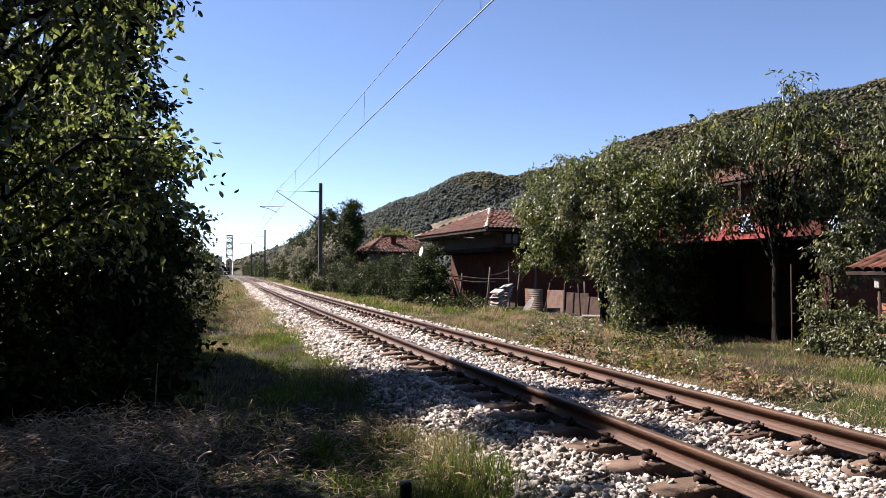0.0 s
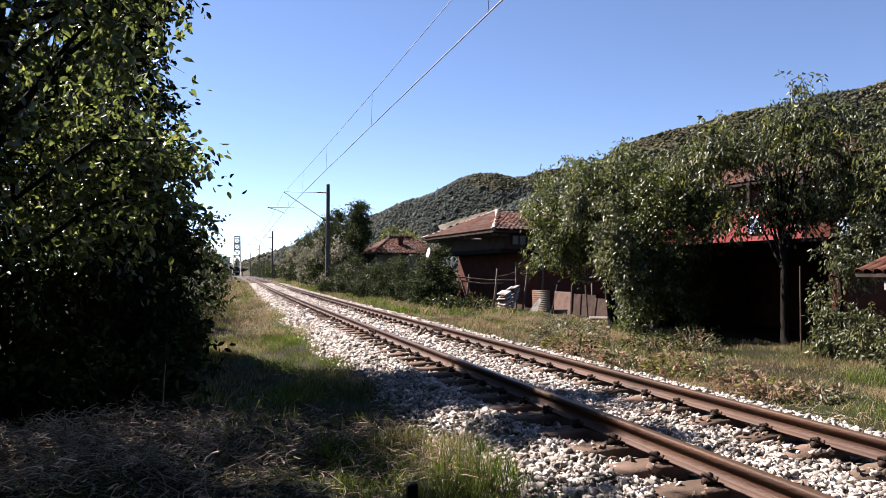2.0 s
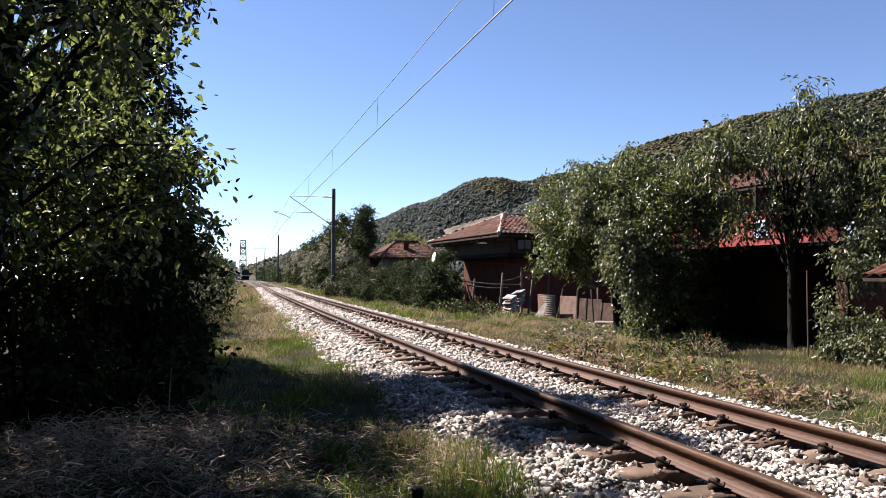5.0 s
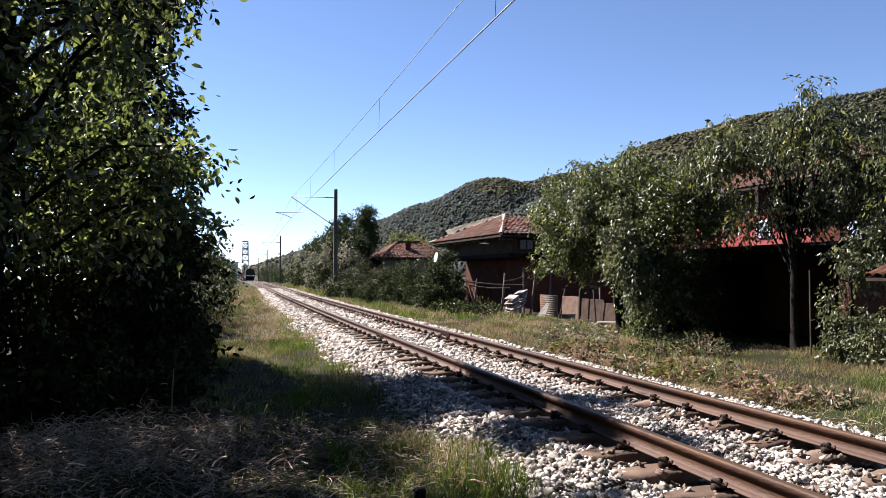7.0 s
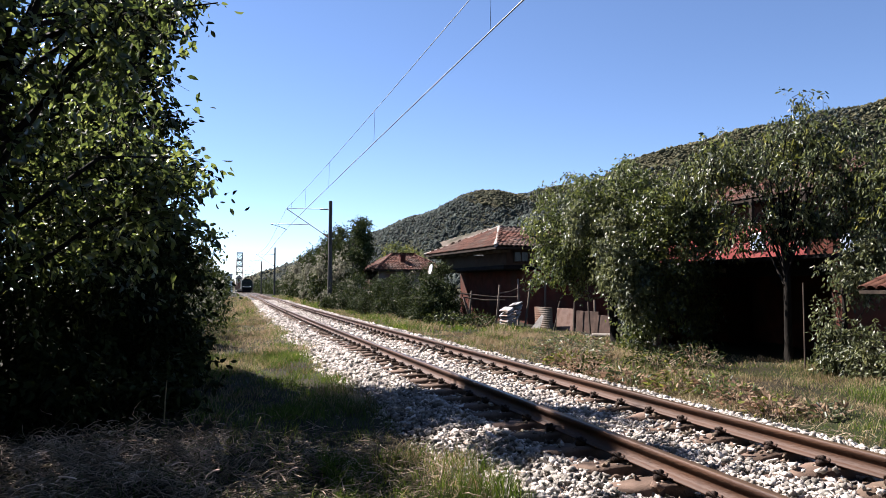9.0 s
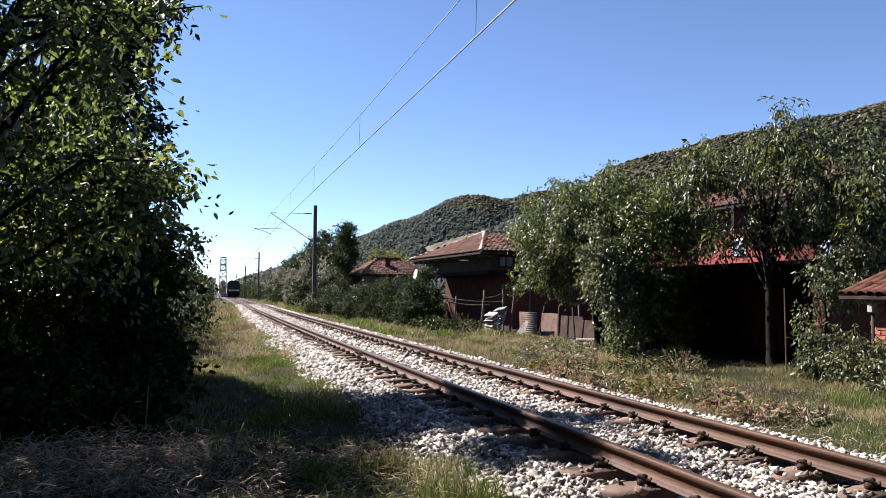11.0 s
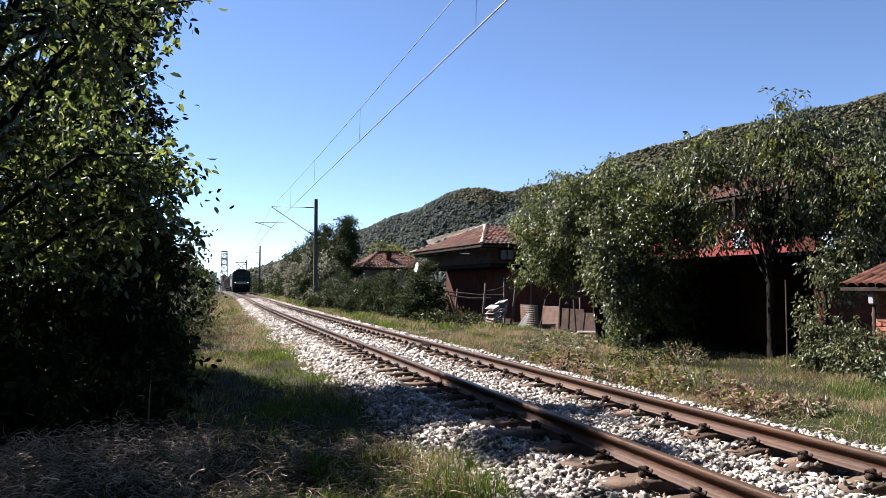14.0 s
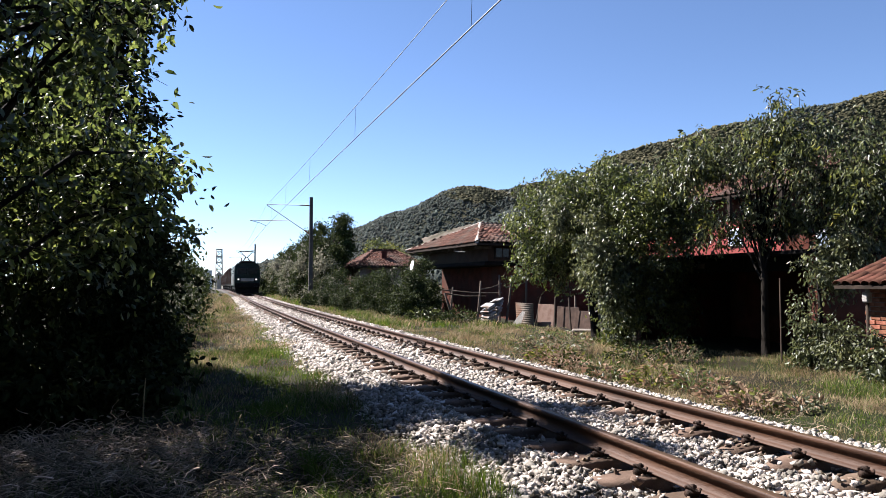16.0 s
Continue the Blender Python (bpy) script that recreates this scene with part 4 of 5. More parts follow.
def make_near_house():
    """Old brick house with a dark timber upper storey and a hipped tile roof."""
    h = empty("village_house", pose(11.45, 27.9, -.4, 0, 0, 3))
    L, D = 8.0, 5.4                 # along the track, away from it
    E, T = 3.34, 4.55               # eave and ridge heights above its foot
    part("lower_wall", box_bm([(1.3, D, .15, L, -.3, 2.42)], .02), M["brickwall"], h)
    # the overhang's shadow is painted into this beam's near-black colour
    part("floor_beam", box_bm([(.05, D, -.08, L, 2.42, 2.6)], .02), M["felt_shade"], h)
    part("upper_wall", box_bm([(.2, D, -.05, L, 2.6, 3.36)], .01), M["agedboard"], h)
    for i, x in enumerate((.5, 1.9)):
        w = part("window", box_bm([(x, x + .75, -.10, -.05, 2.72, 3.22)]), M["darkwood"], h)
        part("pane", box_bm([(x + .07, x + .34, -.115, -.10, 2.78, 3.16), (x + .41, x + .68, -.115, -.10, 2.78, 3.16)]), M["glass"], w)
        part("post", box_bm([(x + .88, x + 1.0, -.12, -.05, 2.6, 3.34)]), M["oldwood"], h)
    o = .55
    c = [(-o, -o, E), (D + o, -o, E), (D + o, L + o, E), (-o, L + o, E)]
    a, b = (1.75, L / 2, T), (D - 1.5, L / 2, T)
    covered_roof(h, [c[3], c[0], a], 1)
    covered_roof(h, [c[0], c[1], b, a], 2)
    covered_roof(h, [c[2], c[3], a, b], 3)
    covered_roof(h, [c[1], c[2], b], 4)
    for p, q in ((c[0], a), (c[3], a), (a, b), (c[1], b)):
        pts = [np.array(p) * (1 - t) + np.array(q) * t + np.array([0, 0, .06 - .05 * math.sin(t * math.pi)]) for t in np.linspace(0, 1, 9)]
        tube("ridge_cap", [[(v, .085) for v in pts]], M["mortar"], h, 7)
    for y in np.linspace(-.2, L + .2, 12):
        part("rafter_end", box_bm([(-.43, .3, y, y + .09, E - .2, E - .1)]), M["oldwood"], h)
    tube("gutter_stick", [[((-.35, 2.2, 3.1), .03), ((-.6, .6, 3.02), .03)]], M["mortar"], h)
    tagged(h, "old red brick house with dark timber storey and hipped clay-tile roof", "house")


def make_low_house():
    h = empty("village_house", pose(11.3, 52.0, -.4, 0, 0, 0))
    L, D, E, T = 6.0, 5.2, 2.9, 4.25
    part("wall", box_bm([(0, D, 0, L, -.3, E)], .02), M["plaster"], h)
    o = .35
    c = [(-o, -o, E), (D + o, -o, E), (D + o, L + o, E), (-o, L + o, E)]
    a, b = (1.7, L / 2, T), (D - 1.7, L / 2, T)
    for i, pl in enumerate(([c[3], c[0], a], [c[0], c[1], b, a], [c[2], c[3], a, b], [c[1], c[2], b])):
        covered_roof(h, pl, 11 + i)
    for p, q in ((c[0], a), (c[3], a), (a, b), (c[1], b)):
        tube("ridge_cap", [[(np.array(p) * (1 - t) + np.array(q) * t + np.array([0, 0, .05]), .1) for t in np.linspace(0, 1, 5)]], M["tile"], h)
    part("chimney", box_bm([(2.0, 2.4, 1.2, 1.6, 3.2, 4.1), (1.95, 2.45, 1.15, 1.65, 4.1, 4.17)]), M["brickwall"], h)
    tagged(h, "low plastered house with a red clay-tile hipped roof", "house")
    d = empty("satellite_dish", pose(9.35, 31.2, -.02))
    bm = bmesh.new()
    bmesh.ops.create_circle(bm, cap_ends=True, radius=.23, segments=20)
    inner = bmesh.ops.inset_region(bm, faces=bm.faces[:], thickness=.15)
    bmesh.ops.translate(bm, verts=[v for v in bm.verts if v.co.length < .2], vec=(0, 0, -.07))
    bmesh.ops.solidify(bm, geom=bm.faces[:], thickness=.02)
    part("dish", bm, M["white"], d, m=pose(-.15, -.1, 2.1, 78, 0, -88))
    tube("dish_mast", [[((0, 0, -.4), .025), ((0, 0, 2.0), .018)]], M["darkwood"], d)
    tube("feed_arm", [[((-.1, 0, 1.8), .012), ((-.45, -.25, 1.95), .012)]], M["steel"], d)
    tagged(d, "white satellite dish on a pole among shrubs", "satellite dish")


def make_red_house():
    """Red-rendered house behind the garden trees."""
    h = empty("village_house", pose(19.6, 27.4, -.3, 0, 0, -86))
    L, D, E = 10.0, 7.0, 4.9
    # dark brick colour here stands in for the shade under the eaves
    part("wall", box_bm([(0, L, 0, D, -.3, E)], .02), M["brickwall"], h)
    part("veranda_slab", box_bm([(.1, 8.2, -.98, 0, 2.3, 2.44)], .02), M["darkwood"], h)
    part("veranda_wall", box_bm([(.1, 8.2, -1.0, -.88, 2.44, 3.92)], .02), M["pink"], h)
    part("veranda_coping", box_bm([(.08, 8.22, -1.03, -.85, 3.92, 3.98)], .01), M["concrete"], h)
    for x in (.2, 3.0, 5.6, 8.0):
        part("veranda_post", box_bm([(x, x + .16, -.98, -.84, 3.98, E)], .01), M["darkwood"], h)
    for x, z in ((1.2, 1.3), (3.6, 1.3), (8.7, 2.4)):
        w = part("window", box_bm([(x, x + 1.0, -.06, 0, z, z + 1.0)], .01), M["white"], h)
        part("pane", box_bm([(x + .08, x + .46, -.08, -.06, z + .08, z + .92), (x + .54, x + .92, -.08, -.06, z + .08, z + .92)]), M["bluegrey" if z > 2 else "glass"], w)
    w = part("veranda_window", box_bm([(5.7, 6.35, -1.06, -1.003, 2.95, 3.6)], .01), M["white"], h)
    part("pane", box_bm([(5.77, 6.28, -1.075, -1.06, 3.02, 3.53)]), M["bluegrey"], w)
    o, T = .9, 6.75
    c = [(-o, -o, E), (L + o, -o, E), (L + o, D + o, E), (-o, D + o, E)]
    a, b = (3.4, D / 2, T), (L - 3.4, D / 2, T)
    for i, pl in enumerate(([c[3], c[0], a], [c[0], c[1], b, a], [c[2], c[3], a, b], [c[1], c[2], b])):
        covered_roof(h, pl, 21 + i)
    part("chimney", box_bm([(1.9, 2.35, 2.0, 2.4, 5.2, 6.25), (1.85, 2.4, 1.95, 2.45, 6.25, 6.35)]), M["white"], h)
    tagged(h, "red-rendered house with tiled roof behind garden trees", "house")
    g = empty("village_house", pose(27.2, 22.6, -.3, 0, 0, -50))
    part("wall", box_bm([(0, 6, 0, 6, -.3, 4.4)], .02), M["plaster"], g)
    c = [(-.4, -.4, 4.4), (6.4, -.4, 4.4), (6.4, 6.4, 4.4), (-.4, 6.4, 4.4)]
    a = (3, 3, 6.0)
    for i in range(4):
        covered_roof(g, [c[i], c[(i + 1) % 4], a], 31 + i)
    tagged(g, "cream house with a red tiled roof behind trees", "house")


def make_lean_to():
    """Open-fronted brick lean-to under the trees, dark inside."""
    w = empty("open_lean_to", pose(11.75, 10.9, -.4))
    L, D = 6.3, 3.4
    part("back_wall", box_bm([(D - .25, D, 0, L, -.3, 2.25)], .015), M["brickwall"], w)
    part("end_wall", box_bm([(.0, D - .25, 0, .25, -.3, 2.25)], .015), M["brickwall"], w)
    part("end_wall", box_bm([(.0, D - .25, L - .25, L, -.3, 2.25)], .015), M["brickwall"], w)
    # near-black colour on the header stands in for the shade under the roof
    part("header_beam", box_bm([(.5, .7, .25, L - .25, 1.92, 2.25)], .015), M["felt_shade"], w)
    part("roof_slab", box_bm([(-.12, D + .15, -.1, L + .1, 2.25, 2.34)], .015), M["felt_shade"], w)
    part("notice_plate", box_bm([(.488, .5, 3.95, 4.2, 2.02, 2.14)]), M["plaster"], w, "small pale plate")
    tagged(w, "dark open-fronted brick lean-to shaded by trees", "lean-to")


def make_shed():
    """Brick shed with a half-round tile roof."""
    s = empty("brick_shed", pose(10.85, 8.85, -.4, 0, 0, -10))
    W, H = 2.6, 1.62
    part("wall_core", box_bm([(.02, W, .02, .30, -.2, H), (.02, W, -2.6, -2.3, -.2, H), (W - .2, W, -2.3, .02, -.2, H), (.02, .2, -2.3, .02, -.2, .75), (.02, .2, -.3, .02, .75, H), (.02, .2, -2.3, -1.9, .75, H)]), M["joint"], s)
    part("lintel", box_bm([(-.03, .2, -2.0, -.2, 1.45, 1.62)], .01), M["darkwood"], s)
    part("window_frame", box_bm([(.05, .15, -1.9, -1.84, .75, 1.45), (.05, .15, -.36, -.30, .75, 1.45), (.05, .15, -1.84, -.36, .75, .8)]), M["darkwood"], s)
    part("pane", box_bm([(.09, .11, -1.84, -.36, .8, 1.45)]), M["glass"], s)
    bm = box_bm([(-.005, .03, -.11, .11, -.032, .032)], .006)
    me = bpy.data.meshes.new("brick")
    bm.to_mesh(me)
    bm.free()
    me.materials.append(M["brick"])
    rng = random.Random(4)
    for r in range(22):
        z = -.1 + r * .077
        for c in range(11):
            y = .18 - c * .235 - (.117 if r % 2 else 0)
            if z > .74 and -2.0 < y < -.2:
                continue
            part("brick", me, parent=s, m=pose(rng.uniform(-.008, .006), y, z, rng.uniform(-1, 1), 0, rng.uniform(-1.5, 1.5)))
    # roof: eave towards the track
    A, O = Vector((0, -1, 0)), Vector((-.38, .55, 1.60))
    B = Vector((1, 0, .42)).normalized()
    roof_plane(s, [O, O + A * 3.4, O + A * 3.4 + B * 1.9, O + B * 1.9], .05, M["darkwood"])
    V0, F0 = tile_mesh(.2, .42, .06)
    me = fill("roof_tile", V0, F0, M["tile"], False)
    for m in tile_field(O, A, B, lambda a, b: True, 3.3, 1.6, random.Random(9), .215, .33):
        part("roof_tile", me, parent=s, m=m)
    tube("ridge_cap", [[(O + B * 1.9 + A * t + Vector((0, 0, .05)), .1) for t in (0, 1.1, 2.2, 3.4)]], M["tile"], s, 8)
    tagged(s, "small brick shed with half-round clay roof tiles", "shed")
    p = empty("garden_post", pose(10.6, 8.85, -.4))
    tube("rod", [[((0, 0, 0), .028), ((.02, 0, 1.35), .026)]], M["darkwood"], p)
    bm = box_bm([(-.05, .07, -.06, .06, 1.32, 1.50)], .02)
    part("cap", bm, M["concrete"], p, "upturned grey plastic cup")
    tagged(p, "dark garden post with an upturned grey cup on top", "post")


make_near_house()
make_low_house()
make_red_house()
make_lean_to()
make_shed()


# ---- yard clutter by the old house ----
def make_yard():
    rng = random.Random(8)
    for i, (x, y, tall, lean, m) in enumerate(((10.75, 26.9, 1.75, 7, "oldwood"), (11.9, 27.2, 2.0, -1, "oldwood"), (11.75, 26.2, 2.0, 9, "oldwood"), (12.5, 26.0, 2.3, 2, "oldwood"),
                                               (12.9, 22.6, 1.2, 1, "oldwood"), (9.9, 27.4, 1.3, -16, "oldwood"), (10.0, 28.2, 1.5, 6, "oldwood"))):
        p = tube("fence_post", [[((0, 0, -.2), .05), ((.02, .01, tall * .5), .045), ((-.01, 0, tall), .035)]], M[m], None, 6)
        p.matrix_world = pose(x, y, -.4, rng.uniform(-3, 3), lean, 0)
        tagged(p, "weathered wooden fence post, leaning" if m == "oldwood" else "grey concrete fence post", "post", "fence posts")
    for a, b in (((9.6, 28.0, .98), (12.0, 27.2, .85)), ((9.7, 27.9, .82), (11.2, 27.0, .72)), ((10.9, 26.9, 1.0), (12.0, 27.2, 1.25)), ((11.8, 26.2, 1.1), (12.55, 26.0, 1.3))):
        a, b = np.array(a), np.array(b)
        m = (a + b) / 2 + np.array([0, 0, -.06])
        tagged(tube("fence_pole", [[(a, .03), (m, .026), (b, .02)]], M["oldwood"], None, 5), "thin bare pole tied across leaning posts", "fence pole", "fence poles")
    # stack of corrugated sheets, each one bent a little
    def sheet(w, l, waves, thick=.008):
        V, n = [], waves * 8
        for off in (0, thick):
            for y in (0, l):
                for i in range(n + 1):
                    V.append((w * i / n - w / 2, y - l / 2, .006 * math.sin(i / 8 * 2 * math.pi) + off))
        q = n + 1
        F = []
        for i in range(n):
            F += [(2 * q + i, 2 * q + i + 1, 3 * q + i + 1, 3 * q + i), (i + 1, i, q + i, q + i + 1), (i, i + 1, 2 * q + i + 1, 2 * q + i), (q + i + 1, q + i, 3 * q + i, 3 * q + i + 1)]
        F += [(0, 2 * q, 3 * q, q), (n, q + n, 3 * q + n, 2 * q + n)]
        return fill("corrugated_sheet", V, F, M["plaster"])
    large = sheet(.92, 1.15, 11)
    slab = box_bm([(-.27, .27, -.18, .18, -.03, .03)], .01)
    me = bpy.data.meshes.new("roof_slate")
    slab.to_mesh(me)
    slab.free()
    me.materials.append(M["sheet"])
    for col in range(2):
        for k in range(10 - 2 * col):
            o = part("roof_slate", me, m=pose(11.3 - .40 * col + .015 * k + rng.uniform(-.07, .07), 26.55 - .34 * col + rng.uniform(-.05, .05), -.34 + .098 * k, rng.uniform(20, 38), rng.uniform(-10, 6), rng.uniform(-85, -55)))
            tagged(o, "flat pale grey roof slate in a leaning stack", "slate", "stack of slates")
    for x, y, r in ((11.82, 24.6, 195),):
        o = part("corrugated_sheet", large, m=pose(x, y, .03, 5, 92, r))
        tagged(o, "dull pinkish-grey ribbed sheet standing as a fence panel", "roofing sheet", "fence panels")
    bm = bmesh.new()
    pts = [(-.30, 0), (.27, 0), (.3, .2), (.25, .6), (.07, .68), (-.08, .48)]
    f = bm.faces.new([bm.verts.new((x, 0, z)) for x, z in pts])
    bmesh.ops.solidify(bm, geom=[f], thickness=.09)
    tagged(part("concrete_slab", bm, M["concrete"], m=pose(11.38, 24.5, -.4, -26, 0, -82)), "broken grey concrete slab leaning on a fence", "slab")
    for x, y, w, h, m, r in ((12.3, 23.8, 1.05, .86, "pinkboard", -82), (12.45, 22.4, 1.5, .8, "brownboard", -88), (12.35, 20.9, 1.3, .7, "brownboard", -92)):
        o = part("fence_board", box_bm([(-w / 2, w / 2, -.02, .02, 0, h)], .008), M[m], m=pose(x, y, -.4, -3, 0, r))
        tagged(o, "faded pinkish board panel closing the yard" if m == "pinkboard" else "faded brown board panel closing the yard", "board", "fence boards")
    tagged(part("concrete_step", box_bm([(-.6, .6, -.25, .25, 0, .14)], .03), M["joint"], m=pose(11.75, 19.6, -.36, 2, 0, -30)), "pale concrete step lying in the grass", "slab")
    for x, y, r in ((12.2, 24.45, 12), (12.2, 22.9, 2), (12.2, 21.7, -4)):
        o = tube("stake", [[((0, 0, -.1), .035), ((0, 0, 1.15), .03)]], M["darkwood"], None, 6)
        o.matrix_world = pose(x, y, -.4, 0, r, 0)
        tagged(o, "dark wooden stake at the yard fence", "stake", "fence stakes")
    pole = tube("garden_pole", [[((0, 0, -.1), .018), ((0, 0, 1.75), .014)]], M["darkwood"], None, 6)
    pole.matrix_world = pose(11.08, 11.2, -.4)
    tagged(pole, "thin dark wooden pole at the edge of the vine", "pole")


def weed(x, y, r, h, n, material, label, seed, leaf=.1, second=None):
    rng = np.random.default_rng(seed)
    z = float(ground_z(x, y))
    root = empty("weed_clump", pose(x, y, z))
    a, rad = rng.uniform(0, 2 * np.pi, n), r * np.sqrt(rng.random(n))
    hh = h * rng.uniform(.15, 1, n) * (1 - .5 * rad / r)
    P = np.stack([rad * np.cos(a), rad * np.sin(a), hh], -1)
    D = np.stack([np.cos(a), np.sin(a), rng.normal(-.1, .5, n)], -1) + rng.normal(0, .5, (n, 3))
    cut = int(n * (second[0] if second else 0))
    V, F = leaves(P[cut:], D[cut:], leaf, rng, .36)
    part("leaves", fill("leaves", V, F, M[material]), parent=root)
    if cut:
        V, F = leaves(P[:cut], D[:cut], leaf, rng, .5)
        part("dry_leaves", fill("dry_leaves", V, F, M[second[1]]), parent=root, label="dried brown leaves")
    V, F = tube_arrays([[(p * np.array([.3, .3, 0]), .005), (p * np.array([.7, .7, .6]), .004), (p, .003)] for p in P[::5]], 3)
    tagged(part("stem", fill("stem", V, F, M["twig"]), parent=root), kind="stuff")
    tagged(root, label, "weeds", "weeds by the track")


def make_weeds():
    lab, dry = "low yellow-green leafy weeds beside the ballast", "withering brown-leaved weeds beside the rail"
    for i, (x, y, r, h, n, m, sec, l) in enumerate((
            (6.6, 9.2, .45, .34, 300, "leaf_yellow", (.3, "leaf_brown"), lab), (6.9, 8.6, .4, .30, 260, "leaf", (.3, "leaf_brown"), lab), (6.25, 9.9, .4, .28, 220, "leaf_mid", (.45, "leaf_brown"), dry),
            (6.75, 7.9, .35, .25, 200, "leaf_brown", (.2, "leaf"), dry), (6.7, 7.3, .35, .22, 180, "leaf_brown", (.2, "leaf_yellow"), dry), (7.2, 7.0, .3, .2, 120, "leaf_vine", (.4, "leaf_brown"), lab),
            (7.4, 14.2, .8, .42, 520, "leaf_vine", (.2, "leaf_brown"), "grey-green leafy weeds in the verge"), (8.2, 15.0, .7, .5, 420, "leaf_vine", (.3, "leaf_brown"), "grey-green leafy weeds in the verge"),
            (6.9, 13.0, .6, .3, 300, "leaf_brown", (.5, "leaf_yellow"), dry), (6.4, 11.6, .5, .25, 220, "leaf_brown", (.3, "leaf_far"), dry), (8.6, 12.6, .6, .35, 300, "leaf_far", (.2, "leaf_yellow"), "grey-green leafy weeds in the verge"),
            (9.3, 12.2, .5, .4, 220, "leaf_far", (.2, "leaf_brown"), "grey-green leafy weeds in the verge"), (9.2, 29.0, .9, .55, 420, "leaf_mid", (0, ""), "bright green nettles below the house"),
            (9.6, 31.2, .9, .5, 420, "leaf_mid", (0, ""), "bright green nettles below the house"), (9.9, 26.8, .7, .5, 300, "leaf_far", (0, ""), "bright green nettles below the house"))):
        weed(x, y, r, h * 1.4, int(n * 1.7), m, l, 100 + i, .085 if y < 20 else .15, sec if sec[0] else None)


def sticks(n, centre, spread, length, rng, rise, r=.004):
    """Short crooked stalks, strewn and piled."""
    paths = []
    for _ in range(n):
        p = np.array([rng.normal(centre[0], spread[0]), rng.normal(centre[1], spread[1]), 0])
        p[2] = float(ground_z(p[0], p[1])) + abs(rng.normal(0, rise))
        a, curl = rng.uniform(0, 2 * np.pi), rng.normal(0, .8)
        step, climb = length * rng.uniform(.3, 1.4) / 4, rng.normal(.1, .35)
        path = [(p, r * rng.uniform(.6, 1.5))]
        for k in range(4):
            p = p + np.array([math.cos(a), math.sin(a), climb]) * step
            p[2] = max(p[2], float(ground_z(p[0], p[1])) + .008)
            a, climb = a + curl + rng.normal(0, .35), climb - .18 + rng.normal(0, .2)
            path.append((p, path[0][1] * (.95 - .18 * k)))
        paths.append(path)
    return tube_arrays(paths, 4)


def make_litter():
    rng = np.random.default_rng(55)
    V, F = sticks(4600, (-1.25, 7.0), (.85, .75), .2, rng, .11, .0042)
    tagged(part("brushwood_heap", fill("brushwood_heap", V, F, M["twig"])), "low heap of dry cut twigs in the shade", "brushwood", kind="stuff")
    V, F = sticks(2600, (.4, 5.9), (1.1, 1.1), .20, rng, .05, .0036)
    tagged(part("dead_stalks", fill("dead_stalks", V, F, M["twig"])), "scattered dry stalks lying in the grass", "dry stalks", kind="stuff")
    V, F = sticks(160, (6.7, 7.2), (.25, 1.3), .24, rng, .03, .003)
    tagged(part("dead_stalks", fill("dead_stalks", V, F, M["twig"])), "dry stalks lying beside the rail", "dry stalks", kind="stuff")
    for i, (x, y, h, bx) in enumerate(((.28, 7.3, .42, .12), (-.62, 9.0, .5, .02), (-.2, 7.9, .35, -.15), (.05, 8.7, .3, .2))):
        z = float(ground_z(x, y))
        o = tube("dry_stalk", [[((0, 0, 0), .009), ((bx * .3, 0, h * .55), .008), ((bx, 0, h), .005)]], M["straw"], None, 5)
        o.matrix_world = pose(x, y, z)
        tagged(o, "pale dry bent stalk standing in shade", "stalk", "dry stalks")
    s = part("stub_post", box_bm([(-.035, .035, -.035, .035, -.1, .22)], .012), M["black"], m=pose(1.26, 4.62, float(ground_z(1.26, 4.62))))
    tagged(s, "short black plastic stub post in the grass", "post")


make_yard()
make_weeds()
make_litter()


# ---- distance: the mine's headframe ----
def make_headframe():
    t = empty("headframe_tower", pose(13.6, 600, -4))
    H = 33.0
    for a in (-1, 1):
        for b in (-1, 1):
            tube("leg", [[((a * 3.0, b * 3.0, 0), .45), ((a * 2.1, b * 2.1, H), .35)]], M["steel"], t, 4)
    for z in (12, 17, 22, 27, H):
        f = 3.0 - .9 * z / H
        part("platform", box_bm([(-f - .3, f + .3, -f - .3, f + .3, z - .35, z + .35)]), M["steel"], t)
        if z < H:
            tube("brace", [[((-f, -f, z), .22), ((f, -f, z + 5), .22)], [((f, -f, z), .22), ((-f, -f, z + 5), .22)]], M["steel"], t, 4)
    for z in (24.5, 29.5):
        ring = [((2.0 * math.cos(k * math.pi / 8), -1, z + 2.0 * math.sin(k * math.pi / 8)), .25) for k in range(17)]
        tube("winding_wheel", [ring], M["steel"], t, 5)
    part("shaft_casing", box_bm([(-1.7, 1.7, -1.7, 1.7, 0, 14)]), M["concrete"], t)
    tagged(t, "tall grey steel mine headframe tower in the distance", "tower")
    b = empty("mine_building", pose(4.0, 585, -4))
    part("hall", box_bm([(-9, 4, -5, 5, 0, 15)], .1), M["white"], b)
    part("roof", box_bm([(-9.4, 4.4, -5.4, 5.4, 15, 15.6)], .1), M["concrete"], b)
    tagged(b, "pale industrial hall beside the headframe", "building")


make_headframe()


# ---- the train ----
def bogie(parent, y, name="bogie"):
    b = part(name, box_bm([(-1.1, -.95, y - 1.7, y + 1.7, .35, .75), (.95, 1.1, y - 1.7, y + 1.7, .35, .75), (-1.1, 1.1, y - .3, y + .3, .4, .8)], .03), M["under"], parent)
    for dy in (-1.15, 1.15):
        for side in (-1, 1):
            tube("wheel", [[((side * .70, y + dy, .5), .5), ((side * .82, y + dy, .5), .5)]], M["under"], b, 16)
    return b


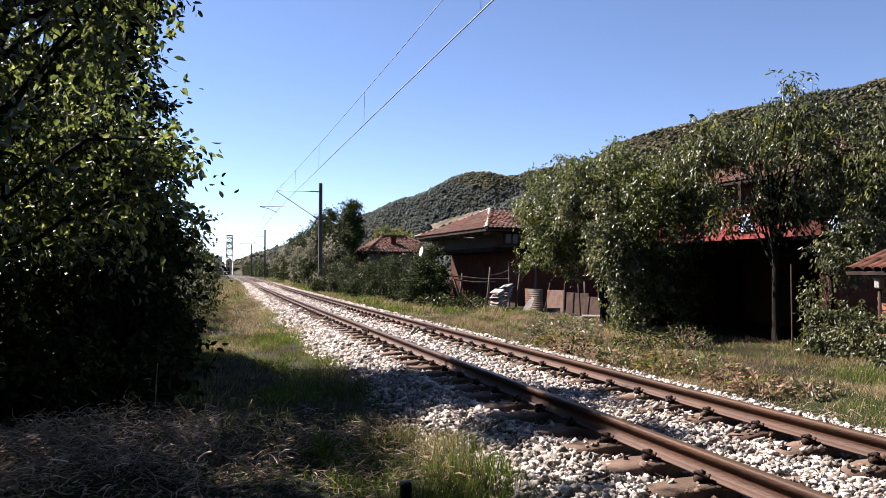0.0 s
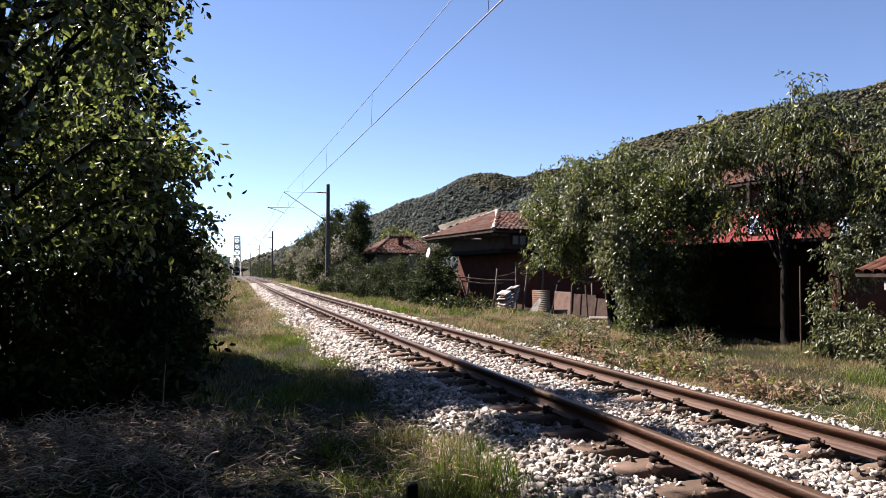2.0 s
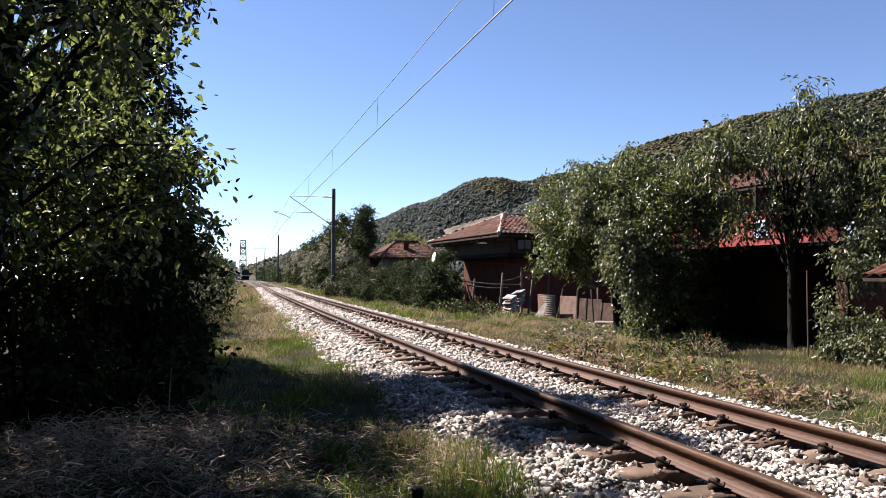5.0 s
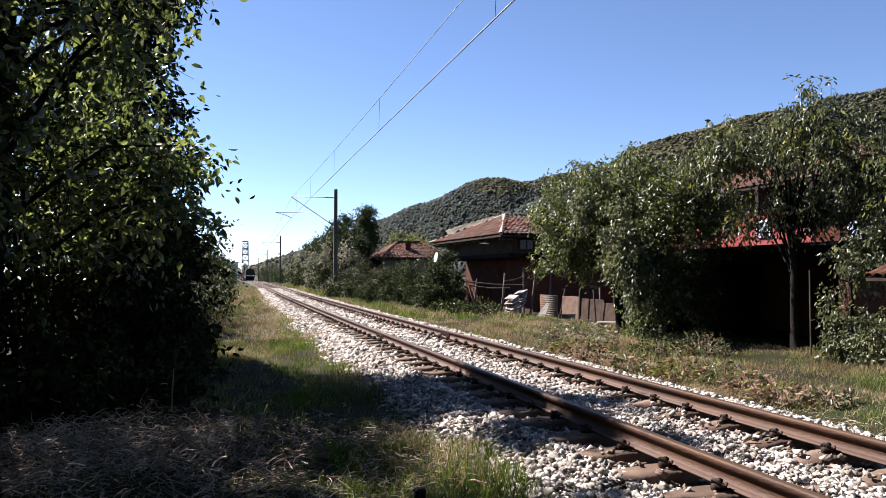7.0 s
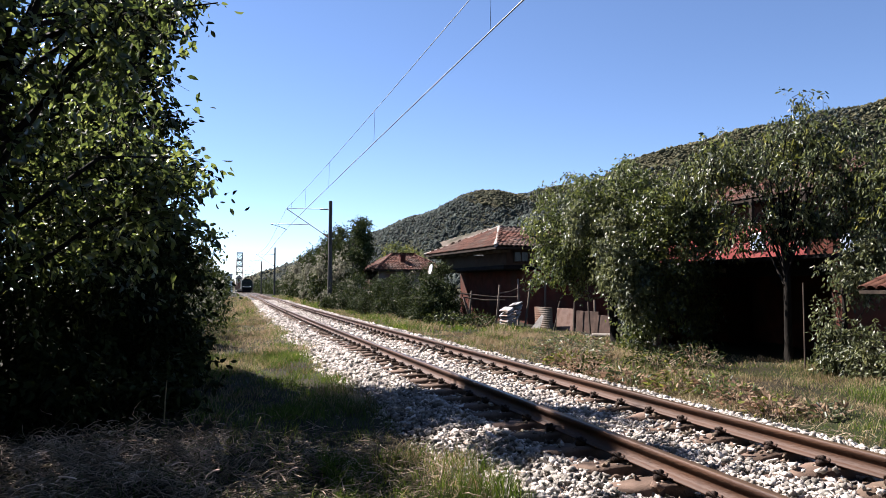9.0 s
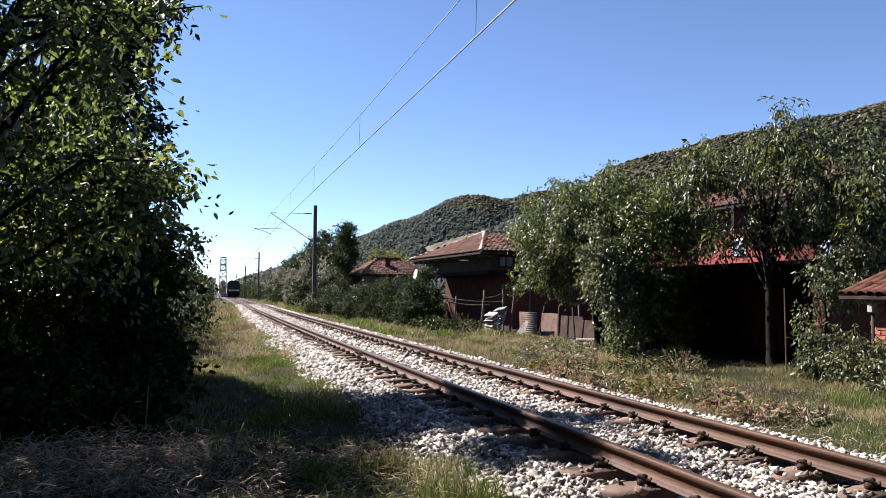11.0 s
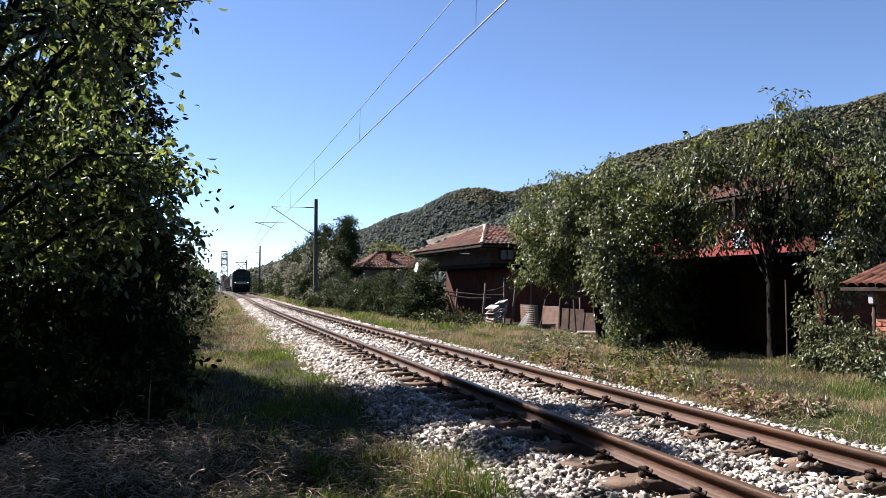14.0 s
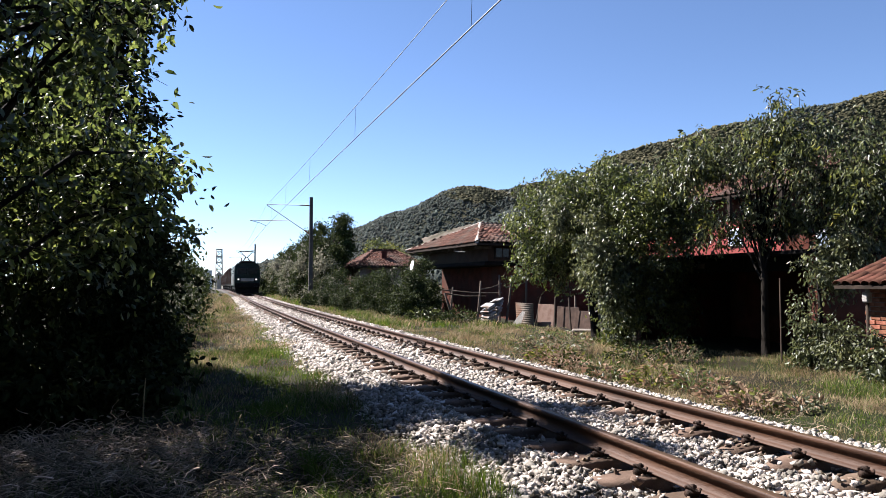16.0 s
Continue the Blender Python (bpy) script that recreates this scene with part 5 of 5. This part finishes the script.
def make_loco():
    """Electric locomotive; its front end looks along -y, the origin on the rail top at its front."""
    g = empty("electric_locomotive")
    L = 16.0
    bm = bmesh.new()
    sec = [(-1.45, .95), (-1.48, 2.2), (-1.40, 3.25), (-1.15, 3.62), (1.15, 3.62), (1.40, 3.25), (1.48, 2.2), (1.45, .95)]
    rings = []
    for y, s, lift in ((0.0, .985, 0), (.35, 1.0, 0), (L - .35, 1.0, 0), (L, .985, 0)):
        ring = []
        for x, z in sec:
            nose = (.28 if z > 2.1 else 0) * (1 if y < 1 else -1) if y in (0.0, L) else 0
            ring.append(bm.verts.new((x * s, y + nose, z)))
        rings.append(ring)
    for r0, r1 in zip(rings[:-1], rings[1:]):
        for i in range(8):
            bm.faces.new((r0[i], r0[(i + 1) % 8], r1[(i + 1) % 8], r1[i]))
    bm.faces.new(rings[0][::-1]), bm.faces.new(rings[-1])
    bmesh.ops.recalc_face_normals(bm, faces=bm.faces[:])
    part("body", bm, M["loco"], g)
    # only the sunward side gets this panel, with the light in its colour
    part("side_panel", box_bm([(-1.505, -1.47, 1.3, L - 1.3, 1.05, 3.0)], .01), M["loco_sunlit"], g, "side panel coloured lighter grey as if sunlit")
    for x0, x1 in ((-1.12, -.06), (.06, 1.12)):
        w = part("windscreen", box_bm([(x0, x1, .10, .24, 2.35, 3.1)], .03), M["glass"], g)
    for y in (1.5, 4.0, 7.0, 10.0, 13.0):
        part("side_window", box_bm([(-1.53, -1.5, y, y + .8, 2.3, 2.85)], .01), M["glass"], g)
    part("front_band", box_bm([(-.75, .75, -.03, .03, 1.5, 1.85)], .02), M["concrete"], g, "pale panel between the headlights")
    for x in (-1.0, 1.0):
        tube("headlight", [[((x, -.06, 1.72), .105), ((x, .05, 1.72), .115)]], M["lamp"], g, 12, "lit round headlight")
        tube("buffer", [[((x * .88, -.62, 1.02), .24), ((x * .88, -.56, 1.02), .24), ((x * .88, -.55, 1.02), .09), ((x * .88, .05, 1.02), .1)]], M["under"], g, 12)
    part("buffer_beam", box_bm([(-1.4, 1.4, -.08, .2, .75, 1.3)], .03), M["under"], g)
    part("underframe", box_bm([(-1.35, 1.35, .2, L - .2, .55, 1.0)], .03), M["under"], g)
    part("snow_plough", box_bm([(-1.3, 1.3, -.02, .1, .15, .6)], .03), M["under"], g)
    part("roof_equipment", box_bm([(-.8, .8, 4.2, 6.0, 3.6, 3.95), (-.6, .6, 8.0, 11.0, 3.6, 4.0), (-.9, .9, .9, 1.9, 3.6, 3.8)], .05), M["under"], g)
    bogie(g, 3.2), bogie(g, 12.8)
    p = part("pantograph_frame", box_bm([(-.75, .75, 2.2, 3.9, 3.75, 3.88)], .03), M["under"], g)
    tube("lower_arm", [[((-.45, 3.7, 3.9), .07), ((-.08, 2.4, 4.4), .06)], [((.45, 3.7, 3.9), .07), ((.08, 2.4, 4.4), .06)]], M["under"], p)
    tube("upper_arm", [[((-.08, 2.4, 4.4), .05), ((-.72, 3.3, 5.08), .045)], [((.08, 2.4, 4.4), .05), ((.72, 3.3, 5.08), .045)]], M["under"], p)
    tube("collector_head", [[((-1.0, 3.3, 4.95), .05), ((-.78, 3.3, 5.13), .06), ((.78, 3.3, 5.13), .06), ((1.0, 3.3, 4.95), .05)]], M["under"], p)
    for x in (-.6, .6):
        for y in (2.4, 3.7):
            tube("insulator", [[((x, y, 3.58), .09), ((x, y, 3.67), .12), ((x, y, 3.76), .09)]], M["porcelain"], p, 8)
    part("roof_box", box_bm([(-.85, .85, .55, 1.9, 3.6, 3.86), (-.55, .55, 1.95, 2.2, 3.6, 3.98)], .06), M["under"], g)
    return tagged(g, "dark green electric locomotive with lit headlights and raised pantograph", "locomotive")


def make_wagon():
    g = empty("freight_wagon")
    L = 13.0
    part("body", box_bm([(-1.42, 1.42, .3, L - .3, 1.2, 3.35)], .05), M["wagon"], g)
    part("top_rim", box_bm([(-1.48, -1.38, .25, L - .25, 3.3, 3.45), (1.38, 1.48, .25, L - .25, 3.3, 3.45)], .02), M["wagon"], g)
    for k in range(9):
        y = .5 + k * (L - 1.0) / 8
        part("side_rib", box_bm([(-1.5, -1.41, y - .06, y + .06, 1.15, 3.4)], .01), M["wagon"], g)
    part("underframe", box_bm([(-1.3, 1.3, .1, L - .1, .85, 1.2)], .03), M["under"], g)
    bogie(g, 2.2), bogie(g, L - 2.2)
    return tagged(g, "brown open freight wagon with ribbed sides in a train", "wagon", "freight wagons")


def rail_pose(s):
    return pose(float(lat(s)), s, float(fall(s)), 0, 0, -heading(s))


loco = make_loco()
wagon = make_wagon()
wagons = [wagon] + [copy_thing(wagon, rail_pose(400)) for _ in range(7)]


def motions():
    """The train comes on at an even 17 m/s along the line."""
    times = [0, 2, 4, 6, 8, 10, 12, 14, 16]
    for i, thing in enumerate([loco] + wagons):
        gap = 0 if i == 0 else 16.9 + (i - 1) * 13.4
        walk(thing, [(t, rail_pose(85.0 + 17.1 * (16 - t) + gap)) for t in times])


motions()
